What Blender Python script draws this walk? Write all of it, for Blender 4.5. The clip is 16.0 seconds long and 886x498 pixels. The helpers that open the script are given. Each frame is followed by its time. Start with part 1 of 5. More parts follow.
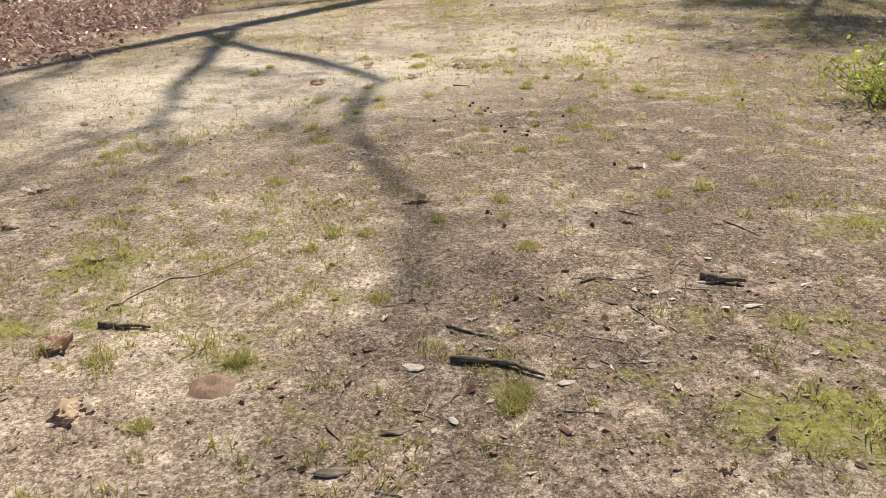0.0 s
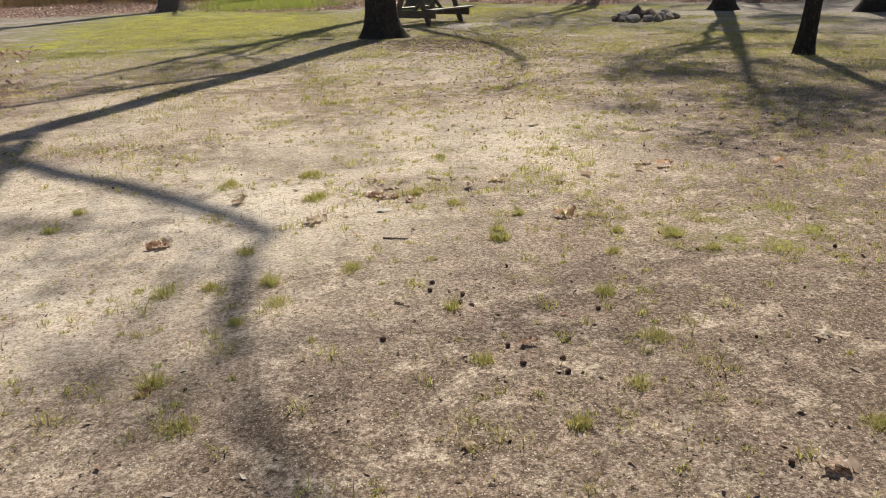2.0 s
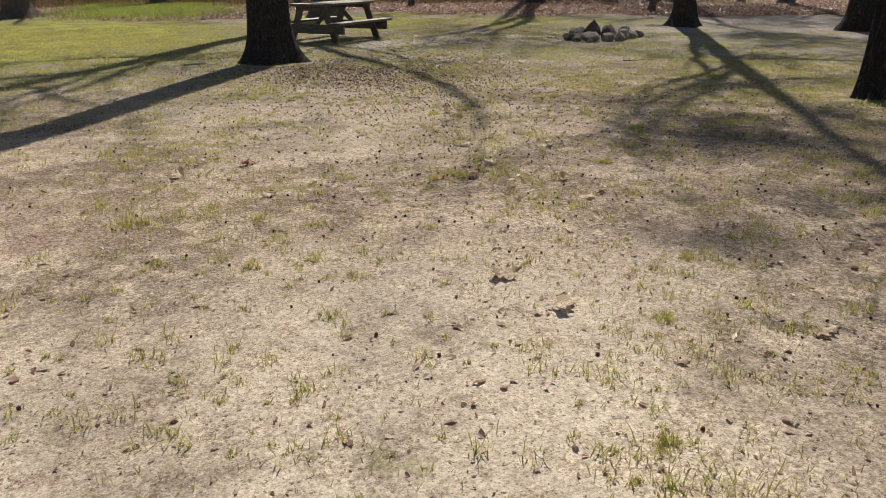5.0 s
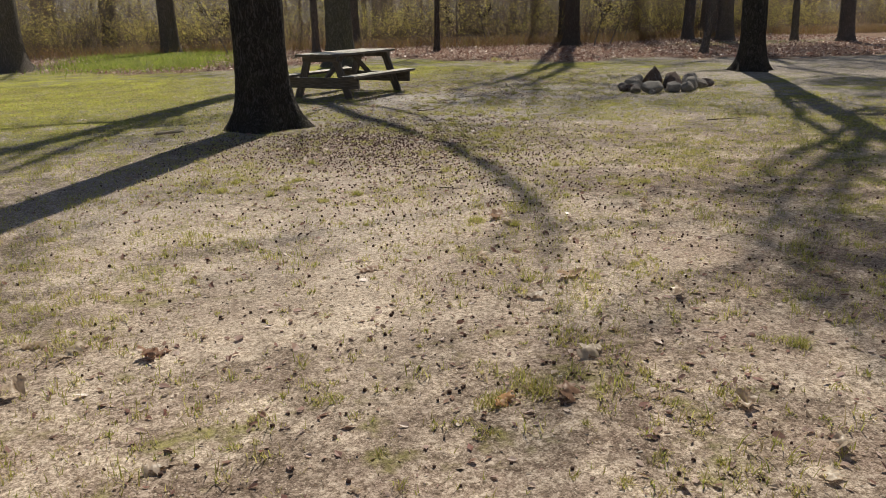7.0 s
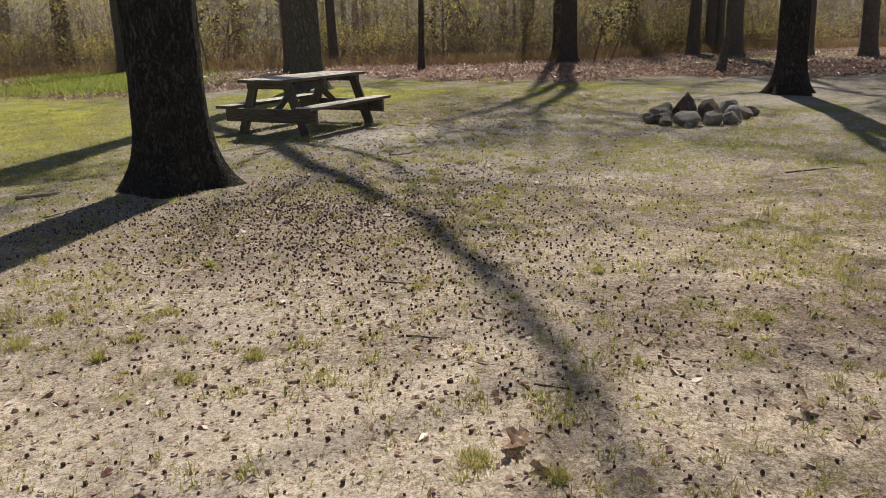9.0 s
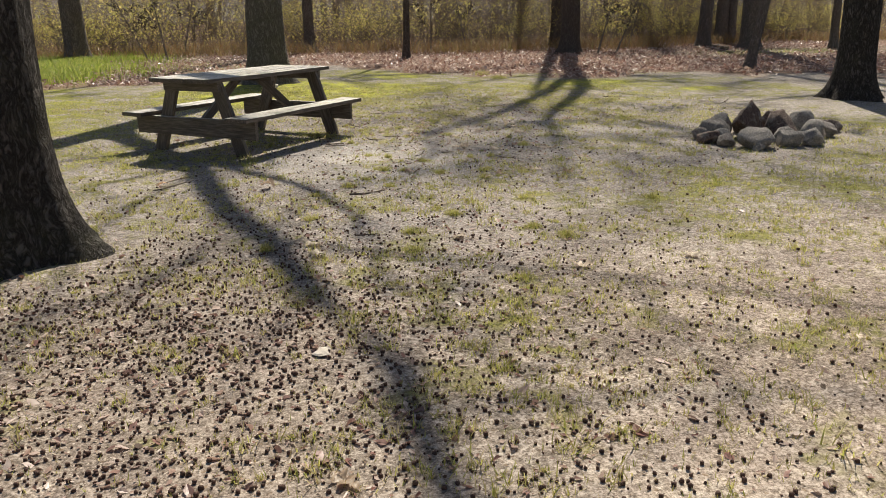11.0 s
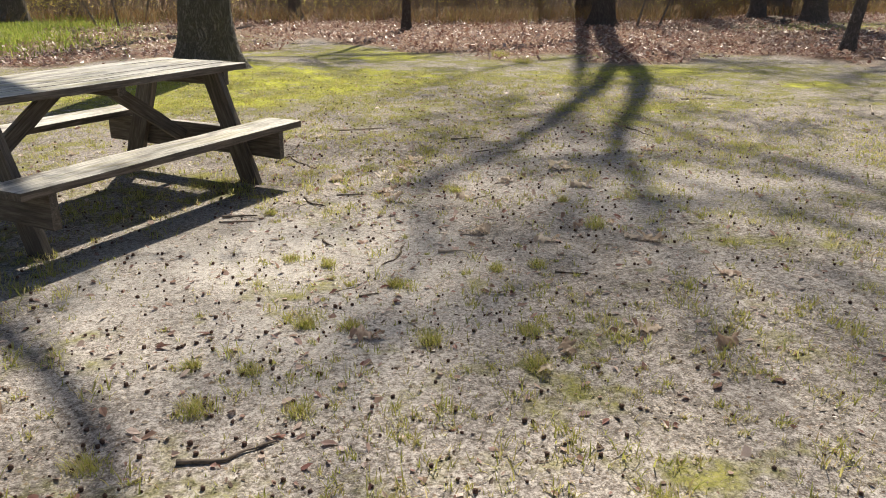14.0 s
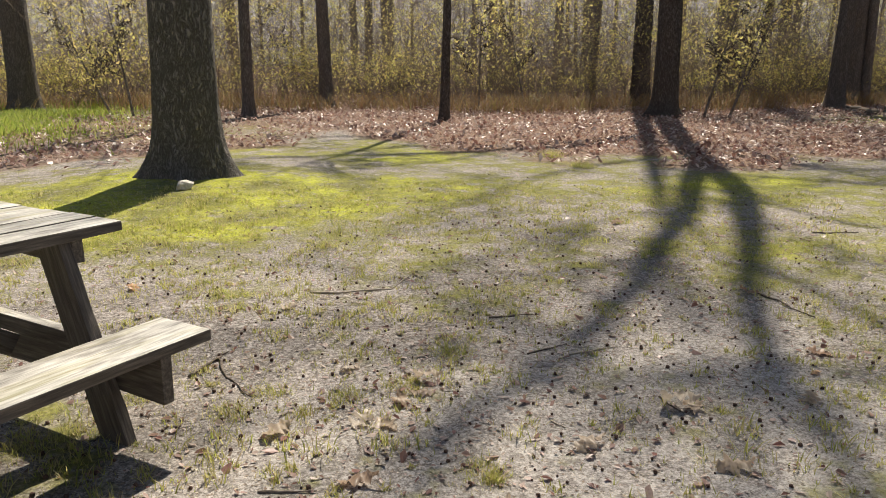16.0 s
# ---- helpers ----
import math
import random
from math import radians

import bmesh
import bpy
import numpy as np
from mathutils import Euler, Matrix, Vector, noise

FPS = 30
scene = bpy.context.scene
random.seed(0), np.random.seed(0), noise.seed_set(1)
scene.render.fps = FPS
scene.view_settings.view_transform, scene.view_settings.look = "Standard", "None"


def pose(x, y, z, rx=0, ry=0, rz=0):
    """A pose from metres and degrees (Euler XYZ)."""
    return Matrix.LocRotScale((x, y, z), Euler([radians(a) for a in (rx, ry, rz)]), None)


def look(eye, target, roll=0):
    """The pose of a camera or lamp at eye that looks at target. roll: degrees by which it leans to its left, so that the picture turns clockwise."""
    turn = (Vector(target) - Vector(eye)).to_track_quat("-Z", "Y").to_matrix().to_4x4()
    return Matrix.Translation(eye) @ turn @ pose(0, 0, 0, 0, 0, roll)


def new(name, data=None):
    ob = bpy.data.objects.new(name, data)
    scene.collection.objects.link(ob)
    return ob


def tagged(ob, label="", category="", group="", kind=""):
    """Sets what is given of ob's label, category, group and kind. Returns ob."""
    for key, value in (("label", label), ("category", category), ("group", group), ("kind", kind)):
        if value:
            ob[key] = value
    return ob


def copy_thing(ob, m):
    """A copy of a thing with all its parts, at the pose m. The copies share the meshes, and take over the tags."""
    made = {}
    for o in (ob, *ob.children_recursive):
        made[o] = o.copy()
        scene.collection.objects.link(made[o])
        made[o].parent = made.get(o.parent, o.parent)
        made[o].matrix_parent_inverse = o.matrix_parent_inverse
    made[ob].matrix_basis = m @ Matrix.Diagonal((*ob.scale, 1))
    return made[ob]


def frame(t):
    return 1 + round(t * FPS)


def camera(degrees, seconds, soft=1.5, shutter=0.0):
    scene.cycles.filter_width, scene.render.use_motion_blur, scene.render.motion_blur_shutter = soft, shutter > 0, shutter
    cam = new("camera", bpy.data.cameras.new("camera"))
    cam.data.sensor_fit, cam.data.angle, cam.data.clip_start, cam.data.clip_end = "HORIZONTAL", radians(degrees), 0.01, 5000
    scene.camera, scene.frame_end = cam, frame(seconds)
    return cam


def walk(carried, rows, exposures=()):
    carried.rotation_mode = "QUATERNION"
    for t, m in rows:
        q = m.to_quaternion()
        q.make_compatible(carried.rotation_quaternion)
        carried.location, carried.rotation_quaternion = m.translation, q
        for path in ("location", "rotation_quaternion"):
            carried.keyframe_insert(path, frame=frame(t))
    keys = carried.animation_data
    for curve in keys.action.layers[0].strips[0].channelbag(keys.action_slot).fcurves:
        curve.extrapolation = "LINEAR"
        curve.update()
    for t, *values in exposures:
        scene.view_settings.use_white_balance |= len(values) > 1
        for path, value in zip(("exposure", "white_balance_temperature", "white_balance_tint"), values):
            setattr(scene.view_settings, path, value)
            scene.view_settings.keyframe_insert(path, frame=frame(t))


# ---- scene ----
cam = camera(59.3, 16.0, soft=0.9)
PATH = [
    (0, (0.21, 0.186, 1.478), (0.225, 2.017, 0.674), -1.0),
    (0.5, (0.091, 0.9, 1.48), (0.176, 2.747, 0.715), -1.2),
    (1, (-0.029, 1.625, 1.499), (0.153, 3.475, 0.762), -1.3),
    (1.5, (-0.063, 2.348, 1.471), (0.199, 4.2, 0.766), -1.7),
    (2, (-0.127, 3.033, 1.471), (0.251, 4.873, 0.783), -1.3),
    (2.5, (-0.04, 3.728, 1.458), (0.396, 5.556, 0.774), -1.5),
    (3, (0.062, 4.446, 1.458), (0.562, 6.257, 0.772), -1.3),
    (3.5, (0.261, 5.225, 1.433), (0.807, 7.023, 0.749), -0.4),
    (4, (0.451, 5.988, 1.414), (1.034, 7.778, 0.737), -0.1),
    (4.2, (0.513, 6.275, 1.419), (1.113, 8.059, 0.741), 0.1),
    (6.3, (1.252, 9.081, 1.32), (1.813, 10.884, 0.66), -1.2),
    (6.5, (1.322, 9.343, 1.333), (1.876, 11.151, 0.682), -1.2),
    (7, (1.517, 10.046, 1.363), (2.054, 11.883, 0.783), -1.3),
    (7.5, (1.732, 10.765, 1.363), (2.271, 12.62, 0.847), -1.2),
    (8, (1.966, 11.453, 1.355), (2.519, 13.304, 0.835), -1.0),
    (8.5, (2.215, 12.116, 1.341), (2.772, 13.962, 0.81), -1.5),
    (9, (2.432, 12.779, 1.359), (2.999, 14.617, 0.811), -1.5),
    (9.2, (2.526, 13.054, 1.359), (3.097, 14.89, 0.807), -1.5),
    (11.3, (3.423, 15.815, 1.328), (4.021, 17.631, 0.743), -0.6),
    (11.5, (3.52, 16.058, 1.323), (4.109, 17.877, 0.736), -0.8),
    (12, (3.721, 16.628, 1.321), (4.302, 18.449, 0.732), -1.2),
    (12.5, (3.882, 17.232, 1.311), (4.48, 19.047, 0.721), -0.6),
    (13, (4.138, 17.991, 1.314), (4.743, 19.793, 0.692), 0.0),
    (13.5, (4.351, 18.596, 1.318), (4.951, 20.391, 0.67), 0.0),
    (14, (4.587, 19.245, 1.301), (5.161, 21.041, 0.636), 0.1),
    (14.5, (4.772, 19.893, 1.298), (5.344, 21.697, 0.649), 0.5),
    (15, (4.984, 20.491, 1.327), (5.518, 22.327, 0.74), 0.8),
    (15.5, (5.211, 21.077, 1.342), (5.708, 22.945, 0.827), 0.0),
    (16, (5.39, 21.62, 1.336), (5.877, 23.501, 0.861), 0.2),
]
walk(cam, [(t, look(eye, target, roll)) for t, eye, target, roll in PATH], [(0.0, 0.34), (2.5, 0.06), (4.2, -0.12), (6.5, -0.12), (9.0, -0.06), (12.0, 0.42), (16.0, 0.46)])

# ---- light ----
SUN_AZ, SUN_EL = 27.5, 50.0
world = bpy.data.worlds.new("sky")
scene.world = world
world.use_nodes = True
sky = world.node_tree.nodes.new("ShaderNodeTexSky")
sky.sky_type, sky.sun_disc = "NISHITA", False
sky.sun_elevation, sky.sun_rotation = radians(SUN_EL), radians(SUN_AZ)
back = world.node_tree.nodes["Background"]
world.node_tree.links.new(sky.outputs[0], back.inputs[0])
back.inputs[1].default_value = 0.06
sun = new("sun", bpy.data.lights.new("sun", "SUN"))
sun.data.energy, sun.data.angle, sun.data.color = 5.0, radians(0.53), (1.0, 0.92, 0.78)
SUN_DIR = Vector((math.sin(radians(SUN_AZ)) * math.cos(radians(SUN_EL)), math.cos(radians(SUN_AZ)) * math.cos(radians(SUN_EL)), math.sin(radians(SUN_EL))))
sun.matrix_world = look(SUN_DIR * 60, (0, 0, 0))

# ---- materials ----


class Nodes:
    """A small builder for node materials."""

    def __init__(self, name):
        self.mat = bpy.data.materials.new(name)
        self.mat.use_nodes = True
        self.tree = self.mat.node_tree
        self.bsdf = self.tree.nodes["Principled BSDF"]
        self.out = self.tree.nodes["Material Output"]

    def add(self, kind, links=(), **values):
        n = self.tree.nodes.new(kind)
        if "data_type" in values:
            n.data_type = values["data_type"]
        if "blend_type" in values:
            n.blend_type = values["blend_type"]
        if "operation" in values:
            n.operation = values["operation"]
        if "attribute_name" in values:
            n.attribute_name = values["attribute_name"]
        if "feature" in values:
            n.feature = values["feature"]
        for socket, v in links:
            if isinstance(v, bpy.types.NodeSocket):
                self.tree.links.new(v, n.inputs[socket])
            else:
                n.inputs[socket].default_value = v
        return n

    def coords(self, scale=(1, 1, 1), world_space=False):
        if world_space:
            src = self.add("ShaderNodeNewGeometry").outputs["Position"]
        else:
            src = self.add("ShaderNodeTexCoord").outputs["Object"]
        return self.add("ShaderNodeMapping", [("Vector", src), ("Scale", scale)]).outputs[0]

    def noise(self, vec, scale, detail=4.0, rough=0.55):
        return self.add("ShaderNodeTexNoise", [("Vector", vec), ("Scale", scale), ("Detail", detail), ("Roughness", rough)]).outputs["Fac"]

    def ramp(self, fac, stops):
        n = self.add("ShaderNodeValToRGB", [("Fac", fac)])
        e = n.color_ramp.elements
        while len(e) < len(stops):
            e.new(0.5)
        for item, (p, c) in zip(e, stops):
            item.position = p
            item.color = (*c, 1) if len(c) == 3 else c
        return n.outputs[0]

    def step(self, fac, lo, hi):
        return self.add("ShaderNodeMapRange", [("Value", fac), ("From Min", lo), ("From Max", hi)]).outputs[0]

    def mix(self, fac, a, b, blend="MIX"):
        n = self.add("ShaderNodeMix", data_type="RGBA", blend_type=blend)
        for i, v in ((0, fac), (6, a), (7, b)):
            if isinstance(v, bpy.types.NodeSocket):
                self.tree.links.new(v, n.inputs[i])
            else:
                n.inputs[i].default_value = v if i == 0 else (*v, 1)
        return n.outputs[2]

    def math(self, op, a, b=0.0):
        return self.add("ShaderNodeMath", [(0, a), (1, b)], operation=op).outputs[0]

    def attr(self, name):
        return self.add("ShaderNodeAttribute", attribute_name=name).outputs["Fac"]

    def island(self):
        return self.add("ShaderNodeNewGeometry").outputs["Random Per Island"]

    def finish(self, color, rough=0.85, bump=None, strength=0.5, dist=0.01, spec=0.3, through_light=None):
        links = self.tree.links
        for socket, v in (("Base Color", color), ("Roughness", rough), ("Specular IOR Level", spec)):
            if isinstance(v, bpy.types.NodeSocket):
                links.new(v, self.bsdf.inputs[socket])
            else:
                self.bsdf.inputs[socket].default_value = v if not isinstance(v, tuple) else (*v, 1)
        if bump is not None:
            b = self.add("ShaderNodeBump", [("Height", bump), ("Strength", strength), ("Distance", dist)])
            links.new(b.outputs[0], self.bsdf.inputs["Normal"])
        if through_light is not None:
            tr = self.add("ShaderNodeBsdfTranslucent", [("Color", color)])
            m = self.add("ShaderNodeMixShader", [(0, through_light), (1, self.bsdf.outputs[0]), (2, tr.outputs[0])])
            links.new(m.outputs[0], self.out.inputs[0])
        return self.mat


def ground_material():
    n = Nodes("ground_soil")
    p = n.coords(world_space=True)
    big, mid, fine, grit = n.noise(p, 0.8, 4, 0.6), n.noise(p, 6, 5, 0.65), n.noise(p, 44, 6, 0.72), n.noise(p, 120, 4, 0.75)

    def scatter(scale, share, radius):
        """Separate crumbs: a share of the cells of a scattered pattern."""
        v = n.add("ShaderNodeTexVoronoi", [("Vector", n.add("ShaderNodeMapping", [("Vector", p), ("Scale", (1, 1, 0.3))]).outputs[0]), ("Scale", scale)])
        pick = n.add("ShaderNodeSeparateColor", [(0, v.outputs["Color"])])
        inside = n.step(n.math("ADD", v.outputs["Distance"], n.math("MULTIPLY", n.math("SUBTRACT", n.noise(p, 90, 4, 0.8), 0.5), 1.5)), radius, radius * 0.6)
        return n.math("MULTIPLY", inside, n.math("LESS_THAN", pick.outputs[0], share)), pick.outputs[1]

    grain = n.math("ADD", n.math("MULTIPLY", fine, 0.55), n.math("MULTIPLY", grit, 0.45))
    patch = n.math("ADD", n.math("MULTIPLY", n.noise(p, 1.7, 5, 0.62), 0.55), n.math("MULTIPLY", big, 0.45))
    clot = n.noise(p, 13, 5, 0.7)
    dry = n.ramp(grain, [(0.41, (0.22, 0.162, 0.118)), (0.5, (0.49, 0.395, 0.303)), (0.58, (0.80, 0.69, 0.565))])
    rosy = n.ramp(grain, [(0.41, (0.10, 0.070, 0.052)), (0.5, (0.28, 0.205, 0.16)), (0.58, (0.48, 0.38, 0.31))])
    brown = n.ramp(grain, [(0.41, (0.045, 0.033, 0.025)), (0.5, (0.135, 0.10, 0.075)), (0.59, (0.33, 0.262, 0.205))])
    soil = n.mix(n.step(n.math("ADD", n.math("MULTIPLY", mid, 0.35), n.math("MULTIPLY", patch, 0.75)), 0.48, 0.60), dry, rosy)
    ash = n.ramp(grain, [(0.41, (0.055, 0.047, 0.04)), (0.5, (0.14, 0.122, 0.106)), (0.59, (0.30, 0.27, 0.24))])
    grey = n.ramp(grain, [(0.41, (0.105, 0.092, 0.08)), (0.5, (0.29, 0.262, 0.242)), (0.58, (0.55, 0.512, 0.48))])
    soil = n.mix(n.math("MULTIPLY", n.attr("grey"), 0.85), soil, grey)
    sand = n.mix(n.attr("grey"), n.ramp(grain, [(0.4, (0.44, 0.365, 0.28)), (0.6, (0.80, 0.715, 0.60))]), n.ramp(grain, [(0.4, (0.34, 0.31, 0.278)), (0.6, (0.63, 0.59, 0.545))]))
    soil = n.mix(n.math("MULTIPLY", n.attr("sand"), n.step(mid, 0.36, 0.5)), soil, sand)
    # Darker brown for damp soil and for canopy shade put into the colour.
    soil = n.mix(n.math("MULTIPLY", n.attr("damp_shade"), n.step(mid, 0.3, 0.5)), soil, n.mix(n.math("MULTIPLY", n.step(n.noise(p, 3.2, 5, 0.65), 0.46, 0.62), 0.7), brown, rosy))
    stain = n.math("MULTIPLY", n.step(n.noise(p, 0.7, 6, 0.66), 0.47, 0.57), n.step(mid, 0.36, 0.55))
    soil = n.mix(n.math("MULTIPLY", stain, 0.65), soil, n.mix(n.attr("grey"), brown, ash))
    speck = n.math("MULTIPLY", n.step(clot, 0.53, 0.64), n.math("SUBTRACT", 1.0, n.math("MULTIPLY", n.attr("sand"), 0.7)))
    soil = n.mix(n.math("MULTIPLY", speck, 0.55), soil, n.mix(n.attr("grey"), brown, ash))
    dark, tone = scatter(44, 0.2, 0.34)
    soil = n.mix(n.math("MULTIPLY", dark, 0.75), soil, n.ramp(tone, [(0.0, (0.05, 0.034, 0.024)), (0.6, (0.17, 0.115, 0.075)), (1.0, (0.30, 0.21, 0.13))]))
    small, tone = scatter(105, 0.4, 0.45)
    soil = n.mix(n.math("MULTIPLY", small, 0.7), soil, n.ramp(tone, [(0.0, (0.06, 0.04, 0.03)), (0.5, (0.20, 0.145, 0.10)), (0.75, (0.60, 0.51, 0.40)), (1.0, (0.70, 0.62, 0.51))]))
    moss = n.ramp(n.math("ADD", n.math("MULTIPLY", fine, 0.6), n.math("MULTIPLY", mid, 0.4)), [(0.36, (0.075, 0.078, 0.024)), (0.5, (0.19, 0.185, 0.05)), (0.64, (0.34, 0.315, 0.10))])
    vivid = n.ramp(n.math("ADD", n.math("MULTIPLY", fine, 0.6), n.math("MULTIPLY", mid, 0.4)), [(0.36, (0.15, 0.165, 0.02)), (0.5, (0.40, 0.41, 0.04)), (0.64, (0.66, 0.64, 0.085))])
    moss = n.mix(n.math("MULTIPLY", n.step(n.attr("moss"), 0.7, 1.15), n.step(n.noise(p, 1.6, 4), 0.38, 0.6)), moss, vivid)
    cover = n.step(n.math("ADD", n.attr("moss"), n.math("ADD", n.math("MULTIPLY", n.math("SUBTRACT", mid, 0.5), 2.0), n.math("MULTIPLY", n.math("SUBTRACT", n.noise(p, 2.2, 4, 0.6), 0.5), 2.2))), 0.4, 0.95)
    cover = n.math("MULTIPLY", cover, n.math("MULTIPLY", n.step(grit, 0.3, 0.5), n.step(clot, 0.3, 0.46)))
    col = n.mix(cover, soil, moss)
    litter = n.ramp(n.noise(p, 18, 3), [(0.3, (0.07, 0.045, 0.032)), (0.5, (0.22, 0.145, 0.105)), (0.75, (0.40, 0.29, 0.21))])
    col = n.mix(n.attr("litter"), col, litter)
    h = n.math("ADD", n.math("ADD", n.math("MULTIPLY", grain, 0.7), n.math("MULTIPLY", mid, 0.8)), n.math("ADD", n.math("MULTIPLY", dark, 0.3), n.math("ADD", n.math("MULTIPLY", small, 0.2), n.math("MULTIPLY", cover, 0.3))))
    return n.finish(col, 0.95, h, 0.36, 0.016, 0.1)


def bark_material(name, dark, mid, pale, lichen=0.25):
    n = Nodes(name)
    base = n.coords()
    wob = n.add("ShaderNodeTexNoise", [("Vector", base), ("Scale", 6.0), ("Detail", 3.0)]).outputs["Color"]
    bent = n.add("ShaderNodeMix", [(0, 0.12), (4, base), (5, wob)], data_type="VECTOR").outputs[1]
    long = n.add("ShaderNodeMapping", [("Vector", bent), ("Scale", (1, 1, 0.22))]).outputs[0]
    furrow = n.noise(long, 36, 5, 0.62)
    ridge = n.step(n.math("ABSOLUTE", n.math("SUBTRACT", furrow, 0.5)), 0.0, 0.11)
    grain, flake = n.noise(long, 90, 5, 0.7), n.noise(base, 17, 5, 0.75)
    col = n.ramp(n.math("ADD", n.math("MULTIPLY", ridge, 0.45), n.math("MULTIPLY", grain, 0.5)), [(0.15, dark), (0.6, mid), (0.95, pale)])
    col = n.mix(n.math("MULTIPLY", n.step(flake, 0.55, 0.75), lichen), col, (0.30, 0.285, 0.25))
    col = n.mix(n.math("MULTIPLY", n.step(n.noise(base, 3, 3), 0.52, 0.7), lichen * 0.5), col, (0.20, 0.21, 0.13))
    return n.finish(col, 0.95, n.math("ADD", ridge, n.math("ADD", n.math("MULTIPLY", grain, 0.5), n.math("MULTIPLY", flake, 0.7))), 1.0, 0.035, 0.1)


def wood_material():
    n = Nodes("weathered_wood")
    p = n.coords((0.7, 9, 9))
    shift = n.add("ShaderNodeObjectInfo").outputs["Random"]
    vec = n.add("ShaderNodeVectorMath", [(0, p), (1, n.add("ShaderNodeCombineXYZ", [(0, n.math("MULTIPLY", shift, 40)), (1, n.math("MULTIPLY", shift, 17))]).outputs[0])], operation="ADD").outputs[0]
    grain, streak, wear_glare = n.noise(vec, 9, 6, 0.65), n.noise(vec, 2.2, 4), n.noise(n.coords((1, 2.5, 2.5)), 3.2, 4, 0.6)
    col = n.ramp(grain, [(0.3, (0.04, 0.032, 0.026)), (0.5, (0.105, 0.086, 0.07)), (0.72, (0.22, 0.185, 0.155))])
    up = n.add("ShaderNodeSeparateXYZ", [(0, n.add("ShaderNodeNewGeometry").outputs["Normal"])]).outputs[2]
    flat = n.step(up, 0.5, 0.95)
    # Upward faces paler than sides: bleaching, plus sky glare put into the colour.
    col = n.mix(n.math("MULTIPLY", flat, n.step(wear_glare, 0.28, 0.55)), col, n.ramp(grain, [(0.3, (0.27, 0.245, 0.21)), (0.58, (0.72, 0.68, 0.61))]))
    col = n.mix(n.math("MULTIPLY", flat, n.math("MULTIPLY", n.step(streak, 0.52, 0.66), 0.5)), col, (0.30, 0.27, 0.075))
    rough = n.add("ShaderNodeMapRange", [("Value", grain), ("To Min", 0.42), ("To Max", 0.8)]).outputs[0]
    return n.finish(col, rough, n.math("ADD", grain, n.math("MULTIPLY", streak, 0.4)), 0.55, 0.006, 0.45)


def stone_material():
    n = Nodes("field_stone")
    p = n.coords()
    r = n.add("ShaderNodeObjectInfo").outputs["Random"]
    fine, mid = n.noise(p, 55, 5, 0.7), n.noise(p, 7, 4)
    a = n.ramp(fine, [(0.3, (0.14, 0.125, 0.113)), (0.55, (0.30, 0.275, 0.25)), (0.75, (0.47, 0.44, 0.40))])
    b = n.ramp(fine, [(0.3, (0.06, 0.04, 0.034)), (0.55, (0.14, 0.10, 0.085)), (0.75, (0.24, 0.185, 0.155))])
    col = n.mix(n.step(r, 0.35, 0.75), a, b)
    col = n.mix(n.math("MULTIPLY", n.step(n.noise(p, 9, 6, 0.75), 0.5, 0.66), 0.7), col, (0.42, 0.39, 0.345))
    return n.finish(col, 0.9, n.math("ADD", fine, mid), 0.7, 0.02, 0.2)


def leafy(name, stops, translucent=0.35, rough=0.6, per_object=False):
    n = Nodes(name)
    r = n.add("ShaderNodeObjectInfo").outputs["Random"] if per_object else n.island()
    col = n.ramp(r, stops)
    vein = n.noise(n.coords(), 60, 3)
    col = n.mix(n.step(vein, 0.35, 0.7), n.mix(1.0, col, (0.78, 0.76, 0.74), "MULTIPLY"), col)
    return n.finish(col, rough, vein, 0.3, 0.003, 0.25, translucent)


def simple(name, dark, pale, scale, rough=0.85, stretch=(1, 1, 1), spec=0.2):
    n = Nodes(name)
    f = n.noise(n.coords(stretch), scale, 5, 0.65)
    col = n.ramp(f, [(0.3, dark), (0.7, pale)])
    col = n.mix(n.math("MULTIPLY", n.island(), 0.5), col, n.mix(1.0, col, (0.55, 0.5, 0.46), "MULTIPLY"))
    return n.finish(col, rough, f, 0.6, 0.006, spec)


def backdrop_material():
    n = Nodes("distant_woods_glow")
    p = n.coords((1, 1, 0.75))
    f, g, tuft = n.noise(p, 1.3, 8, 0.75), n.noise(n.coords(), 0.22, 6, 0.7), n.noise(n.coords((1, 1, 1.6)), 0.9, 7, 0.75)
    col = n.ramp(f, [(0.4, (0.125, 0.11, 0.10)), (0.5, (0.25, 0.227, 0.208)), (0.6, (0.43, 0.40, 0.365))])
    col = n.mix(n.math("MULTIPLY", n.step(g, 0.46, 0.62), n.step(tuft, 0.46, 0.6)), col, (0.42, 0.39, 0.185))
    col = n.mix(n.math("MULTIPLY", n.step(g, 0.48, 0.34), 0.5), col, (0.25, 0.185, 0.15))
    # Emission stands in for the sunlit haze among the distant trees.
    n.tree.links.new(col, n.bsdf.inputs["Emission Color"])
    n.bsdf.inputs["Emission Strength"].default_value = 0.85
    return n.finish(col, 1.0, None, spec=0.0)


GROUND = ground_material()
BARK = bark_material("oak_bark", (0.036, 0.031, 0.028), (0.105, 0.094, 0.086), (0.215, 0.198, 0.182), 0.3)
# Paler than the dark oak's bark: light bounced off the moss is put in.
GREY_BOUNCE_BARK = bark_material("bounce_lit_oak_bark", (0.12, 0.107, 0.098), (0.27, 0.248, 0.232), (0.40, 0.372, 0.35), 0.25)
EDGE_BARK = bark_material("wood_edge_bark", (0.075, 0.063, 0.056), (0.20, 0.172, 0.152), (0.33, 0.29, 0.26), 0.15)
